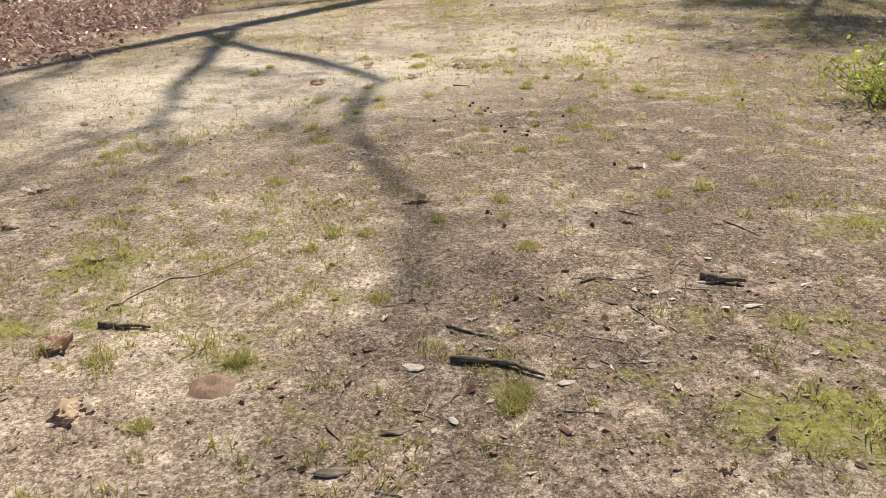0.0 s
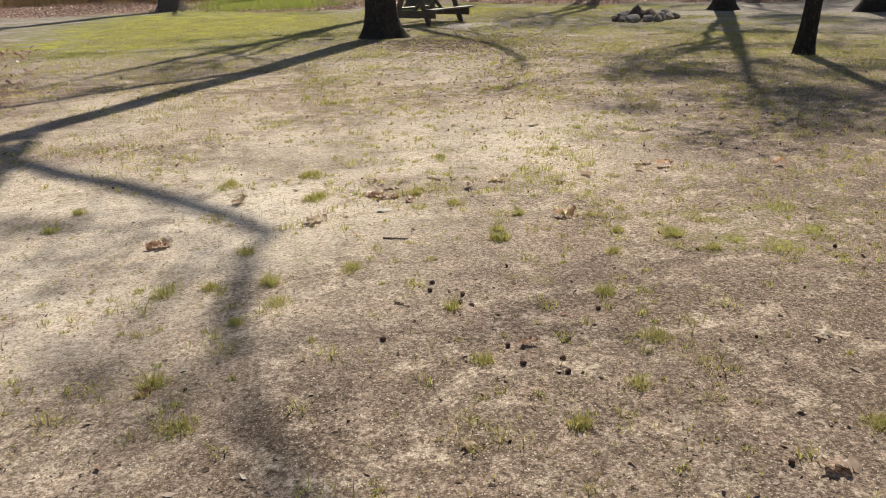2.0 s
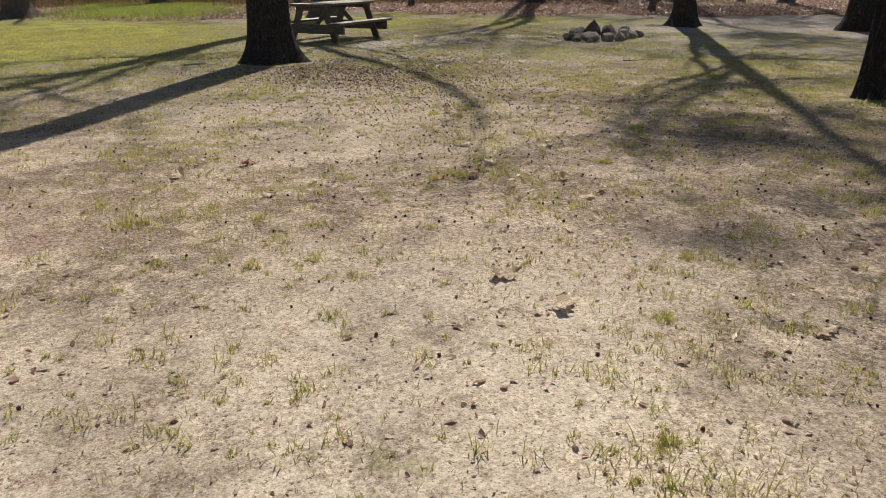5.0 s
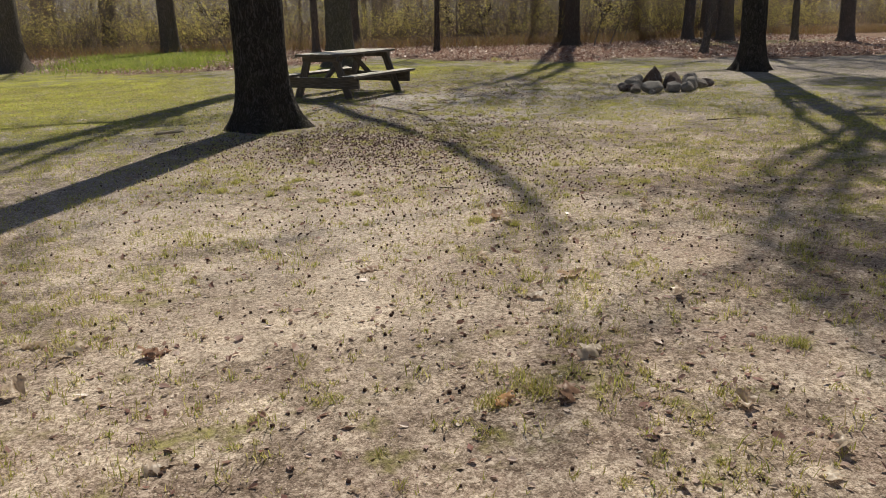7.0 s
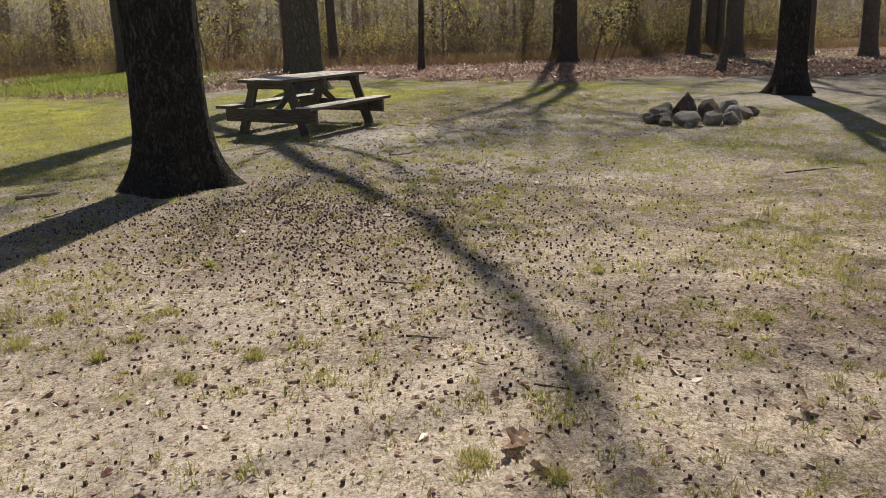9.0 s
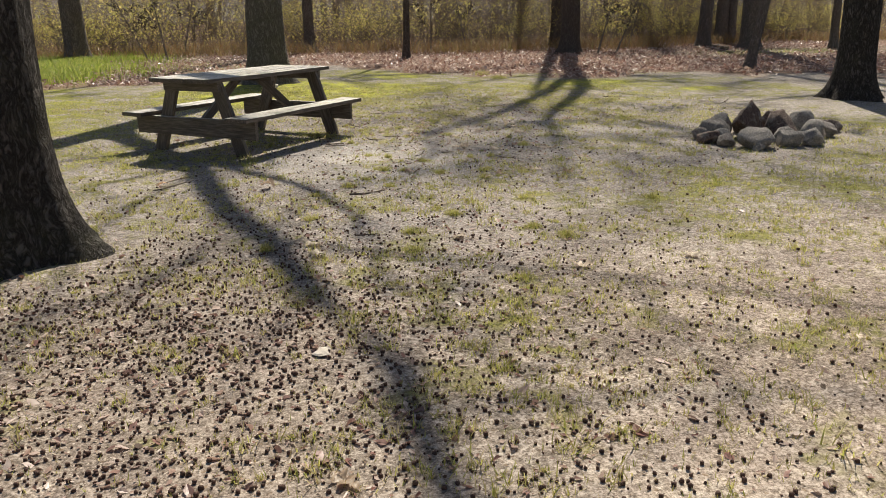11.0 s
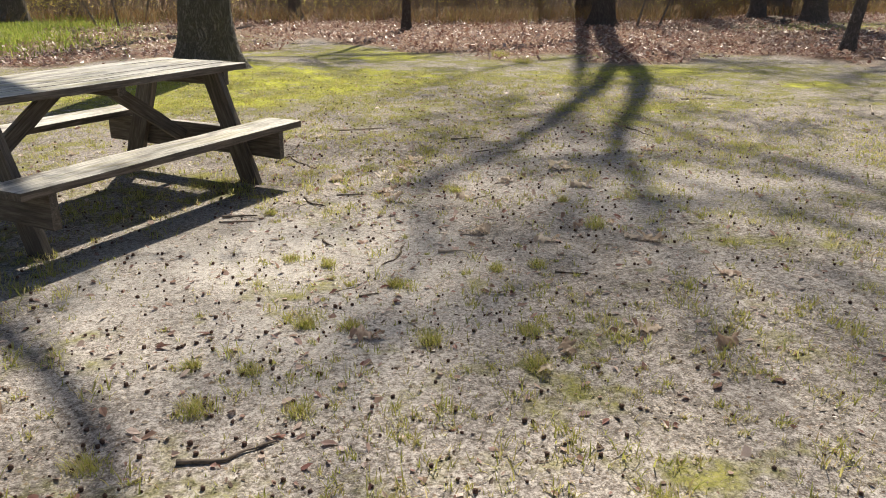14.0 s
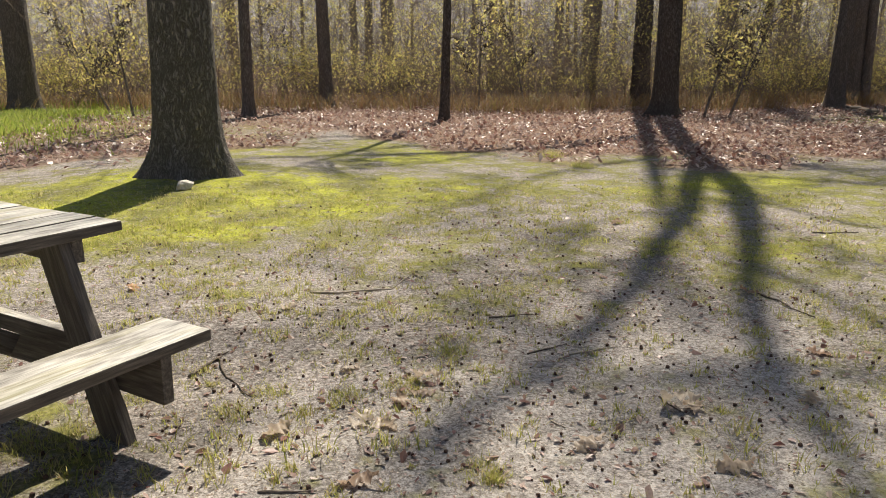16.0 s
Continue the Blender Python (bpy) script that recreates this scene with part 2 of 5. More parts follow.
# Bark paled so that distance haze and glare sit in the colour.
BARK_HAZED = bark_material("hazed_woodland_bark", (0.13, 0.11, 0.10), (0.30, 0.262, 0.236), (0.44, 0.395, 0.36), 0.1)
WOOD = wood_material()
STONE = stone_material()
DRY_LEAF = leafy("dry_oak_leaf", [(0.0, (0.62, 0.50, 0.37)), (0.22, (0.36, 0.20, 0.13)), (0.42, (0.78, 0.70, 0.58)), (0.62, (0.50, 0.37, 0.26)), (0.85, (0.84, 0.74, 0.60)), (1.0, (0.62, 0.36, 0.18))], 0.4, 0.35, True)
LITTER = leafy("leaf_litter", [(0.0, (0.44, 0.29, 0.22)), (0.3, (0.22, 0.11, 0.09)), (0.55, (0.74, 0.60, 0.52)), (0.75, (0.34, 0.17, 0.14)), (0.9, (0.50, 0.36, 0.29)), (1.0, (0.80, 0.68, 0.60))], 0.3, 0.35)
GRASS = leafy("grass_blade", [(0.0, (0.36, 0.42, 0.09)), (0.3, (0.58, 0.56, 0.16)), (0.5, (0.70, 0.62, 0.26)), (0.7, (0.44, 0.48, 0.11)), (0.86, (0.74, 0.63, 0.36)), (1.0, (0.56, 0.46, 0.25))], 0.62, 0.5)
LAWN = leafy("lawn_blade", [(0.0, (0.28, 0.33, 0.065)), (0.5, (0.48, 0.48, 0.11)), (0.85, (0.56, 0.53, 0.165)), (1.0, (0.58, 0.48, 0.23))], 0.55, 0.5)
FRESH = leafy("fresh_grass_blade", [(0.0, (0.22, 0.32, 0.05)), (0.5, (0.36, 0.44, 0.08)), (1.0, (0.50, 0.50, 0.14))], 0.62, 0.45)
SPRING = leafy("spring_leaf", [(0.0, (0.54, 0.52, 0.17)), (0.5, (0.76, 0.69, 0.25)), (1.0, (0.80, 0.63, 0.26))], 0.6, 0.5)
SHRUB_LEAF = leafy("shrub_leaf", [(0.0, (0.30, 0.38, 0.07)), (0.6, (0.46, 0.52, 0.10)), (1.0, (0.58, 0.58, 0.15))], 0.55, 0.4)
WEED = leafy("dry_weed", [(0.0, (0.34, 0.20, 0.10)), (0.4, (0.48, 0.32, 0.16)), (0.75, (0.30, 0.22, 0.13)), (1.0, (0.50, 0.44, 0.16))], 0.3, 0.7)
PALE_TWIG = simple("shrub_twig", (0.18, 0.142, 0.118), (0.46, 0.38, 0.32), 20)
TWIG = simple("bare_twig", (0.055, 0.042, 0.035), (0.19, 0.155, 0.13), 20)
STICK = simple("fallen_stick", (0.05, 0.037, 0.029), (0.33, 0.27, 0.215), 30, 0.85, (0.4, 2, 2))
PALE_STICK = simple("barkless_stick", (0.34, 0.28, 0.215), (0.62, 0.54, 0.44), 25, 0.8, (0.4, 2, 2))
CHIP = simple("pale_wood_chip", (0.42, 0.38, 0.32), (0.74, 0.69, 0.61), 40, 0.7)
HUSK = simple("nut_husk", (0.045, 0.027, 0.021), (0.20, 0.12, 0.092), 120, 0.8)
DEBRIS = leafy("ground_debris", [(0.0, (0.22, 0.16, 0.11)), (0.25, (0.08, 0.052, 0.038)), (0.5, (0.48, 0.40, 0.31)), (0.7, (0.20, 0.13, 0.095)), (0.9, (0.30, 0.22, 0.15)), (1.0, (0.62, 0.56, 0.47))], 0.15, 0.75)
MOUND = simple("loose_soil", (0.20, 0.13, 0.09), (0.38, 0.26, 0.19), 90)
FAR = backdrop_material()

# ---- mesh helpers ----
rng = np.random.default_rng(7)


def mesh_of(name, verts, faces, mat, smooth=True):
    """A mesh from an (n, 3) array and a list of (m, k) face arrays."""
    me = bpy.data.meshes.new(name)
    verts = np.asarray(verts, np.float32).reshape(-1, 3)
    faces = [np.asarray(f, np.int32) for f in faces if len(f)]
    loops = np.concatenate([f.ravel() for f in faces])
    sizes = np.concatenate([np.full(len(f), f.shape[1], np.int32) for f in faces])
    starts = np.concatenate([[0], np.cumsum(sizes)[:-1]]).astype(np.int32)
    me.vertices.add(len(verts))
    me.vertices.foreach_set("co", verts.ravel())
    me.loops.add(len(loops))
    me.loops.foreach_set("vertex_index", loops)
    me.polygons.add(len(sizes))
    me.polygons.foreach_set("loop_start", starts)
    me.polygons.foreach_set("use_smooth", np.full(len(sizes), smooth))
    me.update(calc_edges=True)
    me.validate()
    me.materials.append(mat)
    return me


def part(name, me, parent=None, label="", m=None):
    ob = new(name, me)
    if parent is not None:
        ob.parent = parent
    if m is not None:
        ob.matrix_basis = m
    if label:
        tagged(ob, label)
    return ob


def bm_mesh(name, bm, mat, smooth=False):
    me = bpy.data.meshes.new(name)
    for f in bm.faces:
        f.smooth = smooth
    bm.to_mesh(me)
    bm.free()
    me.materials.append(mat)
    return me


def tubes(P, R, k):
    """Tapered tubes along polylines. P: (n, m, 3), R: (n, m). Returns verts and quads."""
    n, m, _ = P.shape
    d = np.gradient(P, axis=1)
    d /= np.linalg.norm(d, axis=2, keepdims=True) + 1e-9
    ref = np.where(np.abs(d[..., 2:3]) > 0.9, [1.0, 0, 0], [0, 0, 1.0])
    a = np.cross(d, ref)
    a /= np.linalg.norm(a, axis=2, keepdims=True) + 1e-9
    b = np.cross(d, a)
    t = np.arange(k) * 2 * np.pi / k
    V = P[:, :, None] + R[:, :, None, None] * (a[:, :, None] * np.cos(t)[:, None] + b[:, :, None] * np.sin(t)[:, None])
    i = np.arange(n)[:, None, None] * m * k + np.arange(m - 1)[:, None] * k + np.arange(k)
    j = np.arange(n)[:, None, None] * m * k + np.arange(m - 1)[:, None] * k + (np.arange(k) + 1) % k
    Q = np.stack([i, j, j + k, i + k], -1).reshape(-1, 4)
    return V.reshape(-1, 3), Q


class Batch:
    """Collects vertices and faces into one mesh."""

    def __init__(self):
        self.v, self.f, self.n = [], [], 0

    def put(self, v, f):
        self.v.append(v)
        self.f.append(np.asarray(f) + self.n)
        self.n += len(v)

    def mesh(self, name, mat, smooth=True):
        by = {}
        for f in self.f:
            by.setdefault(f.shape[1], []).append(f)
        return mesh_of(name, np.concatenate(self.v), [np.concatenate(x) for x in by.values()], mat, smooth)


LATTICE = rng.random((256, 256))


def noise2(x, y):
    """Smooth value noise in 0..1 over the plane."""
    x, y = np.asarray(x, float) + 700.3, np.asarray(y, float) + 500.7
    i, j = np.floor(x).astype(int), np.floor(y).astype(int)
    u, v = x - i, y - j
    u, v = u * u * (3 - 2 * u), v * v * (3 - 2 * v)
    g = lambda a, b: LATTICE[a % 256, b % 256]
    return (g(i, j) * (1 - u) + g(i + 1, j) * u) * (1 - v) + (g(i, j + 1) * (1 - u) + g(i + 1, j + 1) * u) * v


def fbm(x, y, s):
    return 0.5 * noise2(x * s, y * s) + 0.3 * noise2(x * s * 2.1, y * s * 2.1) + 0.2 * noise2(x * s * 4.3, y * s * 4.3)


def blobs(x, y, spots):
    """Soft round patches (centre x, y, radii, strength), with ragged edges."""
    out = np.zeros_like(x)
    wob = (fbm(x, y, 1.3) - 0.5) * 1.1
    for cx, cy, rx, ry, s in spots:
        d = np.sqrt(((x - cx) / rx) ** 2 + ((y - cy) / ry) ** 2) + wob
        out = np.maximum(out, s * np.clip(1.5 - d, 0, 1))
    return out


# ---- what covers the ground ----
MOSS = [(-1.3, 3.55, 0.36, 0.26, 0.75), (-0.25, 3.85, 0.3, 0.2, 0.5), (0.1, 4.6, 0.3, 0.25, 0.4), (2.25, 3.75, 0.42, 0.24, 0.7), (1.42, 2.2, 0.3, 0.26, 0.8), (1.7, 2.7, 0.26, 0.2, 0.6), (1.2, 2.5, 0.8, 0.6, 0.28), (0.1, 2.2, 0.7, 0.35, 0.3), (-0.55, 2.6, 0.5, 0.35, 0.35), (-1.0, 3.3, 0.7, 0.6, 0.4),
        (-1.55, 2.9, 0.3, 0.25, 0.7), (2.7, 6.9, 0.8, 0.5, 0.5), (-2.0, 27.5, 4.5, 8.5, 1.0), (-4.0, 21.0, 3.0, 3.0, 0.7), (0.0, 44.0, 4.5, 5.0, 0.9)]
MOSS_BACK = [(4.8, 29.2, 2.2, 1.8, 1.25), (7.4, 29.6, 1.8, 1.2, 0.8), (10.6, 28.9, 2.8, 1.2, 0.8), (6.5, 33.3, 2.6, 1.6, 0.7), (11.0, 31.2, 3.2, 0.9, 0.65), (7.6, 32.1, 1.5, 1.5, 0.8), (9.5, 31.0, 1.4, 0.8, 0.7),
             (12.2, 27.2, 2.0, 1.6, 0.6), (8.5, 26.6, 2.2, 1.0, 0.5), (9.5, 15.0, 3.5, 4.5, 0.5), (8.0, 20.5, 3.0, 3.5, 0.2), (11.5, 21.0, 3.0, 4.0, 0.4), (22.0, 36.5, 5.0, 2.0, 0.8), (5.2, 36.5, 1.5, 2.0, 0.6), (0.5, 38.0, 6.0, 4.0, 0.8)]
SAND = [(4.9, 22.9, 1.1, 1.0, 0.9), (-1.6, 7.6, 2.3, 1.9, 1.0), (1.0, 9.6, 2.4, 1.5, 0.7), (2.4, 15.5, 2.0, 2.4, 0.5), (-2.6, 12.0, 1.5, 1.6, 0.7), (6.9, 23.6, 1.6, 1.2, 0.5)]
# Damp brown soil; several patches also paint in soft canopy shade.
DAMP_SHADE = [(1.9, 2.7, 1.5, 1.5, 1.0), (2.6, 4.4, 1.2, 1.0, 0.8), (1.5, 3.3, 0.8, 0.7, 1.0), (-1.7, 4.6, 0.8, 0.5, 0.5), (1.3, 5.3, 2.4, 1.7, 0.9), (0.9, 2.6, 1.6, 1.1, 1.0), (4.6, 8.8, 1.7, 1.4, 0.8), (2.6, 18.6, 1.4, 1.4, 0.5), (4.3, 6.4, 1.7, 2.3, 0.85), (6.4, 11.5, 1.8, 2.4, 0.7), (-0.6, 5.0, 0.9, 0.7, 0.5)]


def litter_edge(x):
    return np.interp(x, [-40, -9, -3, 0.5, 4.2, 5.5, 7.2, 8.2, 9.6, 10.8, 13, 14.5, 20, 26, 40], [24, 33, 35.0, 32.6, 32.4, 34.0, 36.0, 32.8, 31.8, 31.0, 30.6, 28.6, 27.5, 26, 22])


def litter_cover(x, y):
    edge = litter_edge(x) + (fbm(x, y, 0.8) - 0.5) * 4.5
    wood = np.clip((y - edge) * 1.2 + 0.3, 0, 1)
    clear = blobs(x, y, [(0.0, 44.0, 4.0, 4.0, 1.0), (0.5, 38.0, 6.0, 4.5, 0.45), (22.0, 36.5, 4.5, 1.7, 0.8), (5.2, 36.8, 1.3, 1.6, 0.7)])
    pile = blobs(x, y, [(-6.2, 12.0, 2.6, 3.4, 1.0), (-8.0, 18.5, 2.6, 3.0, 0.9)])
    return np.maximum(wood * (1 - clear), np.clip(pile * 1.5, 0, 1))


def moss_cover(x, y):
    return np.clip(np.maximum(blobs(x, y, MOSS), blobs(x, y, MOSS_BACK)) + 0.55 * np.clip((fbm(x, y, 1.3) - 0.45) * 4, 0, 1) * np.clip((y - 4) / 16, 0.2, 1), 0, 1.25) * (1 - blobs(x, y, SAND) * 0.8)


def gz(x, y):
    """The ground's height."""
    mound = 0.15 * np.exp(-((x - 4.9) ** 2 + (y - 30.9) ** 2) / 3.5)
    return 0.05 * (fbm(x, y, 0.35) - 0.5) + 0.016 * (fbm(x, y, 3.0) - 0.5) + mound


def build_ground():
    far = [-900, -500, -280, -160, -95, -60, -38, -24]
    xs = np.concatenate([far, np.arange(-16, -7, 0.6), np.arange(-7, 14, 0.13), np.arange(14, 30, 0.5), [34, 45, 65, 100, 170, 300, 520, 900]])
    ys = np.concatenate([[-900, -500, -280, -150, -80, -40, -20, -10, -5, -2], np.arange(-1, 33, 0.13), np.arange(33, 50, 0.4), [52, 56, 64, 80, 110, 160, 260, 480, 900]])
    X, Y = np.meshgrid(xs, ys)
    x, y = X.ravel(), Y.ravel()
    n, m = len(xs), len(ys)
    i = (np.arange(m - 1)[:, None] * n + np.arange(n - 1)).ravel()
    me = mesh_of("ground", np.stack([x, y, gz(x, y)], 1), [np.stack([i, i + 1, i + n + 1, i + n], 1)], GROUND)
    for name, values in (("moss", moss_cover(x, y)), ("sand", blobs(x, y, SAND)), ("damp_shade", blobs(x, y, DAMP_SHADE)), ("grey", np.clip((y - 14.5 + 5 * (fbm(x, y, 0.4) - 0.5)) / 6, 0, 1)), ("litter", litter_cover(x, y))):
        me.attributes.new(name, "FLOAT", "POINT").data.foreach_set("value", values.astype(np.float32))
    tagged(new("ground", me), "dry sandy clearing floor with moss and sparse grass", "ground", kind="structure")


build_ground()


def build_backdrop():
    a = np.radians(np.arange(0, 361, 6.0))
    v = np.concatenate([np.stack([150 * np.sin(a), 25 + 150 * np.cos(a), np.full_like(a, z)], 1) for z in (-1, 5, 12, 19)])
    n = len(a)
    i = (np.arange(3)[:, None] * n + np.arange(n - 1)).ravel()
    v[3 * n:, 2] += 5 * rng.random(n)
    tagged(new("backdrop", mesh_of("backdrop", v, [np.stack([i, i + 1, i + n + 1, i + n], 1)], FAR)), "glowing backdrop of hazy grey-brown distant woodland", "woods", kind="structure")


build_backdrop()

# ---- trees ----


def curve_path(p, d, length, steps, up, wander, g):
    """A wandering path from p towards d that bends upwards."""
    pts, p, d = [np.array(p, float)], np.array(p, float), np.array(d, float)
    for _ in range(steps):
        d = d + g.normal(0, wander, 3) + np.array([0, 0, up])
        d /= np.linalg.norm(d)
        p = p + d * length / steps
        pts.append(p)
    return np.array(pts)


def trunk_mesh(path, radii, sides, flare, lobes, g, relief):
    """A trunk with root flare, buttresses and furrowed bark."""
    m = len(path)
    t = np.arange(sides) * 2 * np.pi / sides
    ph = g.random(6) * 6.28
    V = np.zeros((m, sides, 3))
    for i, (p, r) in enumerate(zip(path, radii)):
        z = p[2]
        f = flare * np.exp(-max(z, 0) / 0.24)
        lobe = 0.5 + 0.5 * np.sin(lobes * t + ph[0]) * 0.7 + 0.3 * np.sin((lobes - 2) * t + ph[1])
        rr = r * (1 + f * (0.35 + 0.9 * np.clip(lobe, 0, 1.3)))
        if relief:
            warp = 0.5 * np.sin(z * 2.1 + ph[2]) + 0.35 * np.sin(z * 5.3 + 2 * t + ph[3])
            rr = rr + relief * (np.abs(np.sin(sides / 6.0 * t + 2.2 * warp)) - 0.5) + relief * 0.8 * (noise2(t * 4 + 3, z * 3 + 11) - 0.5) * 2
            rr = rr + r * 0.05 * np.sin(2 * t + z * 0.8 + ph[4])
        V[i] = np.stack([p[0] + rr * np.cos(t), p[1] + rr * np.sin(t), np.full(sides, z)], 1)
    i = np.arange(m - 1)[:, None] * sides + np.arange(sides)
    j = np.arange(m - 1)[:, None] * sides + (np.arange(sides) + 1) % sides
    return V.reshape(-1, 3), np.stack([i, j, j + sides, i + sides], -1).reshape(-1, 4)


def leaf_quads(c, size, g):
    """Small two-sided leaves at the points c."""
    n = len(c)
    a = g.normal(size=(n, 3))
    a /= np.linalg.norm(a, axis=1, keepdims=True)
    b = np.cross(a, g.normal(size=(n, 3)))
    b /= np.linalg.norm(b, axis=1, keepdims=True)
    s = size * g.uniform(0.6, 1.3, (n, 1))
    v = np.stack([c - a * s, c + b * s * 0.45, c + a * s, c - b * s * 0.45], 1).reshape(-1, 3)
    return v, np.arange(4 * n).reshape(-1, 4)


def make_tree(at, dia, height, seed, label, lean=(0.0, 0.0), near=False, limbs=(), crown=1.0, leaves=1.0, first=0.35, bark=None, name="tree", flare=0.9, spread=1.0, sway=()):
    """A tree: trunk, limbs and a crown of twigs with young leaves. limbs: start height, radius and way-points of each main limb."""
    g = np.random.default_rng(seed)
    bark = bark or BARK
    root = tagged(new(name), label, "tree", group="oaks round the clearing" if near else "woodland trees")
    root.matrix_basis = pose(at[0], at[1], float(gz(at[0], at[1])) - 0.03)
    zs = np.concatenate([np.arange(0, 3.6, 0.06 if near else 0.25), np.linspace(3.6, height, 16)])
    bend = np.cumsum(g.normal(0, 0.012, (len(zs), 2)) * np.gradient(zs)[:, None], axis=0) * (0.4 if near else 1.0)
    path = np.stack([zs * lean[0] + bend[:, 0], zs * lean[1] + bend[:, 1], zs], 1)
    if sway:
        off = np.interp(zs, [z for z, _ in sway], [w for _, w in sway])
        path[:, 0] += off * ACROSS[0]
        path[:, 1] += off * ACROSS[1]
    radii = dia / 2 * np.interp(zs / height, [0, 0.1, 0.6, 1], [1.05, 0.97, 0.55, 0.06])
    v, f = trunk_mesh(path, radii, 72 if near else 14, flare, 5, g, 0.011 if near else 0)
    part("trunk", mesh_of("trunk", v, [f], bark), root)
    spot = lambda z: np.array([np.interp(z, zs, path[:, k]) for k in range(3)])
    rad = lambda z: float(np.interp(z, zs, radii))
    specs = [(z, None, np.array(w, float), r) for z, r, w in limbs]
    for k in range(int(9 * crown)):
        z = height * g.uniform(first, 0.93)
        a = k * 2.4 + g.uniform(-0.5, 0.5)
        d = np.array([math.cos(a), math.sin(a), g.uniform(0.25, 0.9)])
        specs.append((z, d / np.linalg.norm(d), height * g.uniform(0.16, 0.3) * (1.25 - z / height) * spread, rad(z) * 0.5))
    twigs, ends = Batch(), []
    for z, d, ln, r in specs:
        thin = 0.2 if d is None else 0.32
        if d is None:
            way = np.concatenate([[spot(z)], ln])
            t = np.linspace(0, len(way) - 1, 15)
            p = np.stack([np.interp(t, range(len(way)), way[:, k]) for k in range(3)], 1) + g.normal(0, 0.035, (15, 3)) * (t > 0)[:, None]
            ln = float(np.linalg.norm(way[-1] - way[0])) * 0.75
            d = (way[-1] - way[0]) / np.linalg.norm(way[-1] - way[0])
        else:
            p = curve_path(spot(z), d, ln, 7, 0.06, 0.13, g)
        tv, tf = tubes(p[None], np.linspace(r, r * 0.25, len(p))[None], 8)
        part("limb", mesh_of("limb", tv, [tf], bark), root)
        subs, sr = [], []
        for s in range(7 if len(p) < 10 else 12):
            i = 1 + s % (len(p) - 1)
            q = p[i] + (p[min(i + 1, len(p) - 1)] - p[i]) * g.random()
            e = d + g.normal(0, 0.75, 3)
            subs.append(curve_path(q, e / np.linalg.norm(e), ln * g.uniform(0.25, 0.5), 4, 0.1, 0.2, g))
            sr.append(np.linspace(r * thin, r * 0.07, 5))
        subs.append(curve_path(p[-1], p[-1] - p[-2], ln * 0.3, 4, 0.05, 0.2, g) if np.linalg.norm(p[-1] - p[-2]) > 0 else subs[0])
        sr.append(np.linspace(r * 0.2, r * 0.06, 5))
        twigs.put(*tubes(np.array(subs), np.array(sr), 5))
        fine = []
        for s in subs:
            for _ in range(5):
                q = s[g.integers(1, 5)]
                e = g.normal(0, 1, 3) + (s[-1] - s[0]) / np.linalg.norm(s[-1] - s[0]) * 0.8
                fine.append(curve_path(q, e / np.linalg.norm(e), ln * g.uniform(0.1, 0.22), 2, 0.1, 0.25, g))
        fine = np.array(fine)
        twigs.put(*tubes(fine, np.tile(np.linspace(0.014, 0.005, 3), (len(fine), 1)), 3))
        ends.append(fine[:, 1:].reshape(-1, 3))
    crown_part = part("crown", twigs.mesh("crown", TWIG), root, "bare grey twigs")
    # Leaves in crowns out of view are added to soften their cast shade.
    if leaves:
        c = np.concatenate(ends)
        c = c[g.integers(0, len(c), int(len(c) * 3 * leaves))]
        c = c + g.normal(0, 0.16, c.shape)
        v, f = leaf_quads(c, 0.055, g)
        part("leaves", mesh_of("leaves", v, [f], SPRING, False), crown_part, "sparse yellow-green young leaves")
    return root


ACROSS = (math.cos(radians(SUN_AZ)), -math.sin(radians(SUN_AZ)))


def fan(*steps):
    """Way-points of a limb that spreads across the light, from pairs of side step and height, with a little depth."""
    out = []
    for k, (side, z) in enumerate(steps):
        deep = 0.25 * math.sin(1.7 * k + side)
        out.append((side * ACROSS[0] + deep * -ACROSS[1], side * ACROSS[1] + deep * ACROSS[0], z + deep * math.tan(radians(SUN_EL))))
    return tuple(out)


make_tree((2.2, 20.45), 0.66, 21, 11, "large oak with dark furrowed bark beside the picnic table", near=True, crown=1.2, leaves=1.1, first=0.62, flare=0.85,
          limbs=((12.2, 0.12, fan((0.4, 13.0), (1.4, 14.8), (2.25, 16.4), (2.75, 17.1), (3.0, 17.6), (2.95, 18.6))),
                 (13.0, 0.11, fan((1.0, 13.9), (2.2, 14.15), (2.9, 14.6), (3.7, 14.75), (3.95, 15.8), (4.3, 16.8), (5.1, 17.8), (5.8, 18.5), (6.0, 19.2), (6.3, 19.9))),
                 (6.5, 0.10, fan((-0.6, 8.2), (-1.0, 9.4), (-1.3, 10.3), (-1.7, 11.6), (-1.9, 13.2)))))
make_tree((4.85, 30.4), 0.62, 22, 12, "large grey oak trunk standing in bright moss", near=True, crown=1.2, leaves=1.0, first=0.5, flare=0.6, bark=GREY_BOUNCE_BARK,
          limbs=((6.0, 0.16, fan((1.1, 7.4), (2.2, 8.8), (2.95, 10.2), (3.75, 11.5), (4.76, 13.2), (5.35, 14.5), (5.85, 16.1), (6.1, 17.0), (6.3, 18.2))),
                 (6.6, 0.075, fan((1.4, 7.6), (2.6, 8.7), (3.55, 9.7), (4.1, 10.6), (4.4, 11.4), (4.6, 12.4))),
                 (8.6, 0.16, fan((0.35, 11.0), (0.4, 12.6), (0.75, 14.9), (1.1, 17.5)))))
make_tree((-6.15, 18.95), 0.80, 21, 13, "broad dark oak at the edge of the leaf pile", near=True, crown=0.7, leaves=0.4, first=0.5)
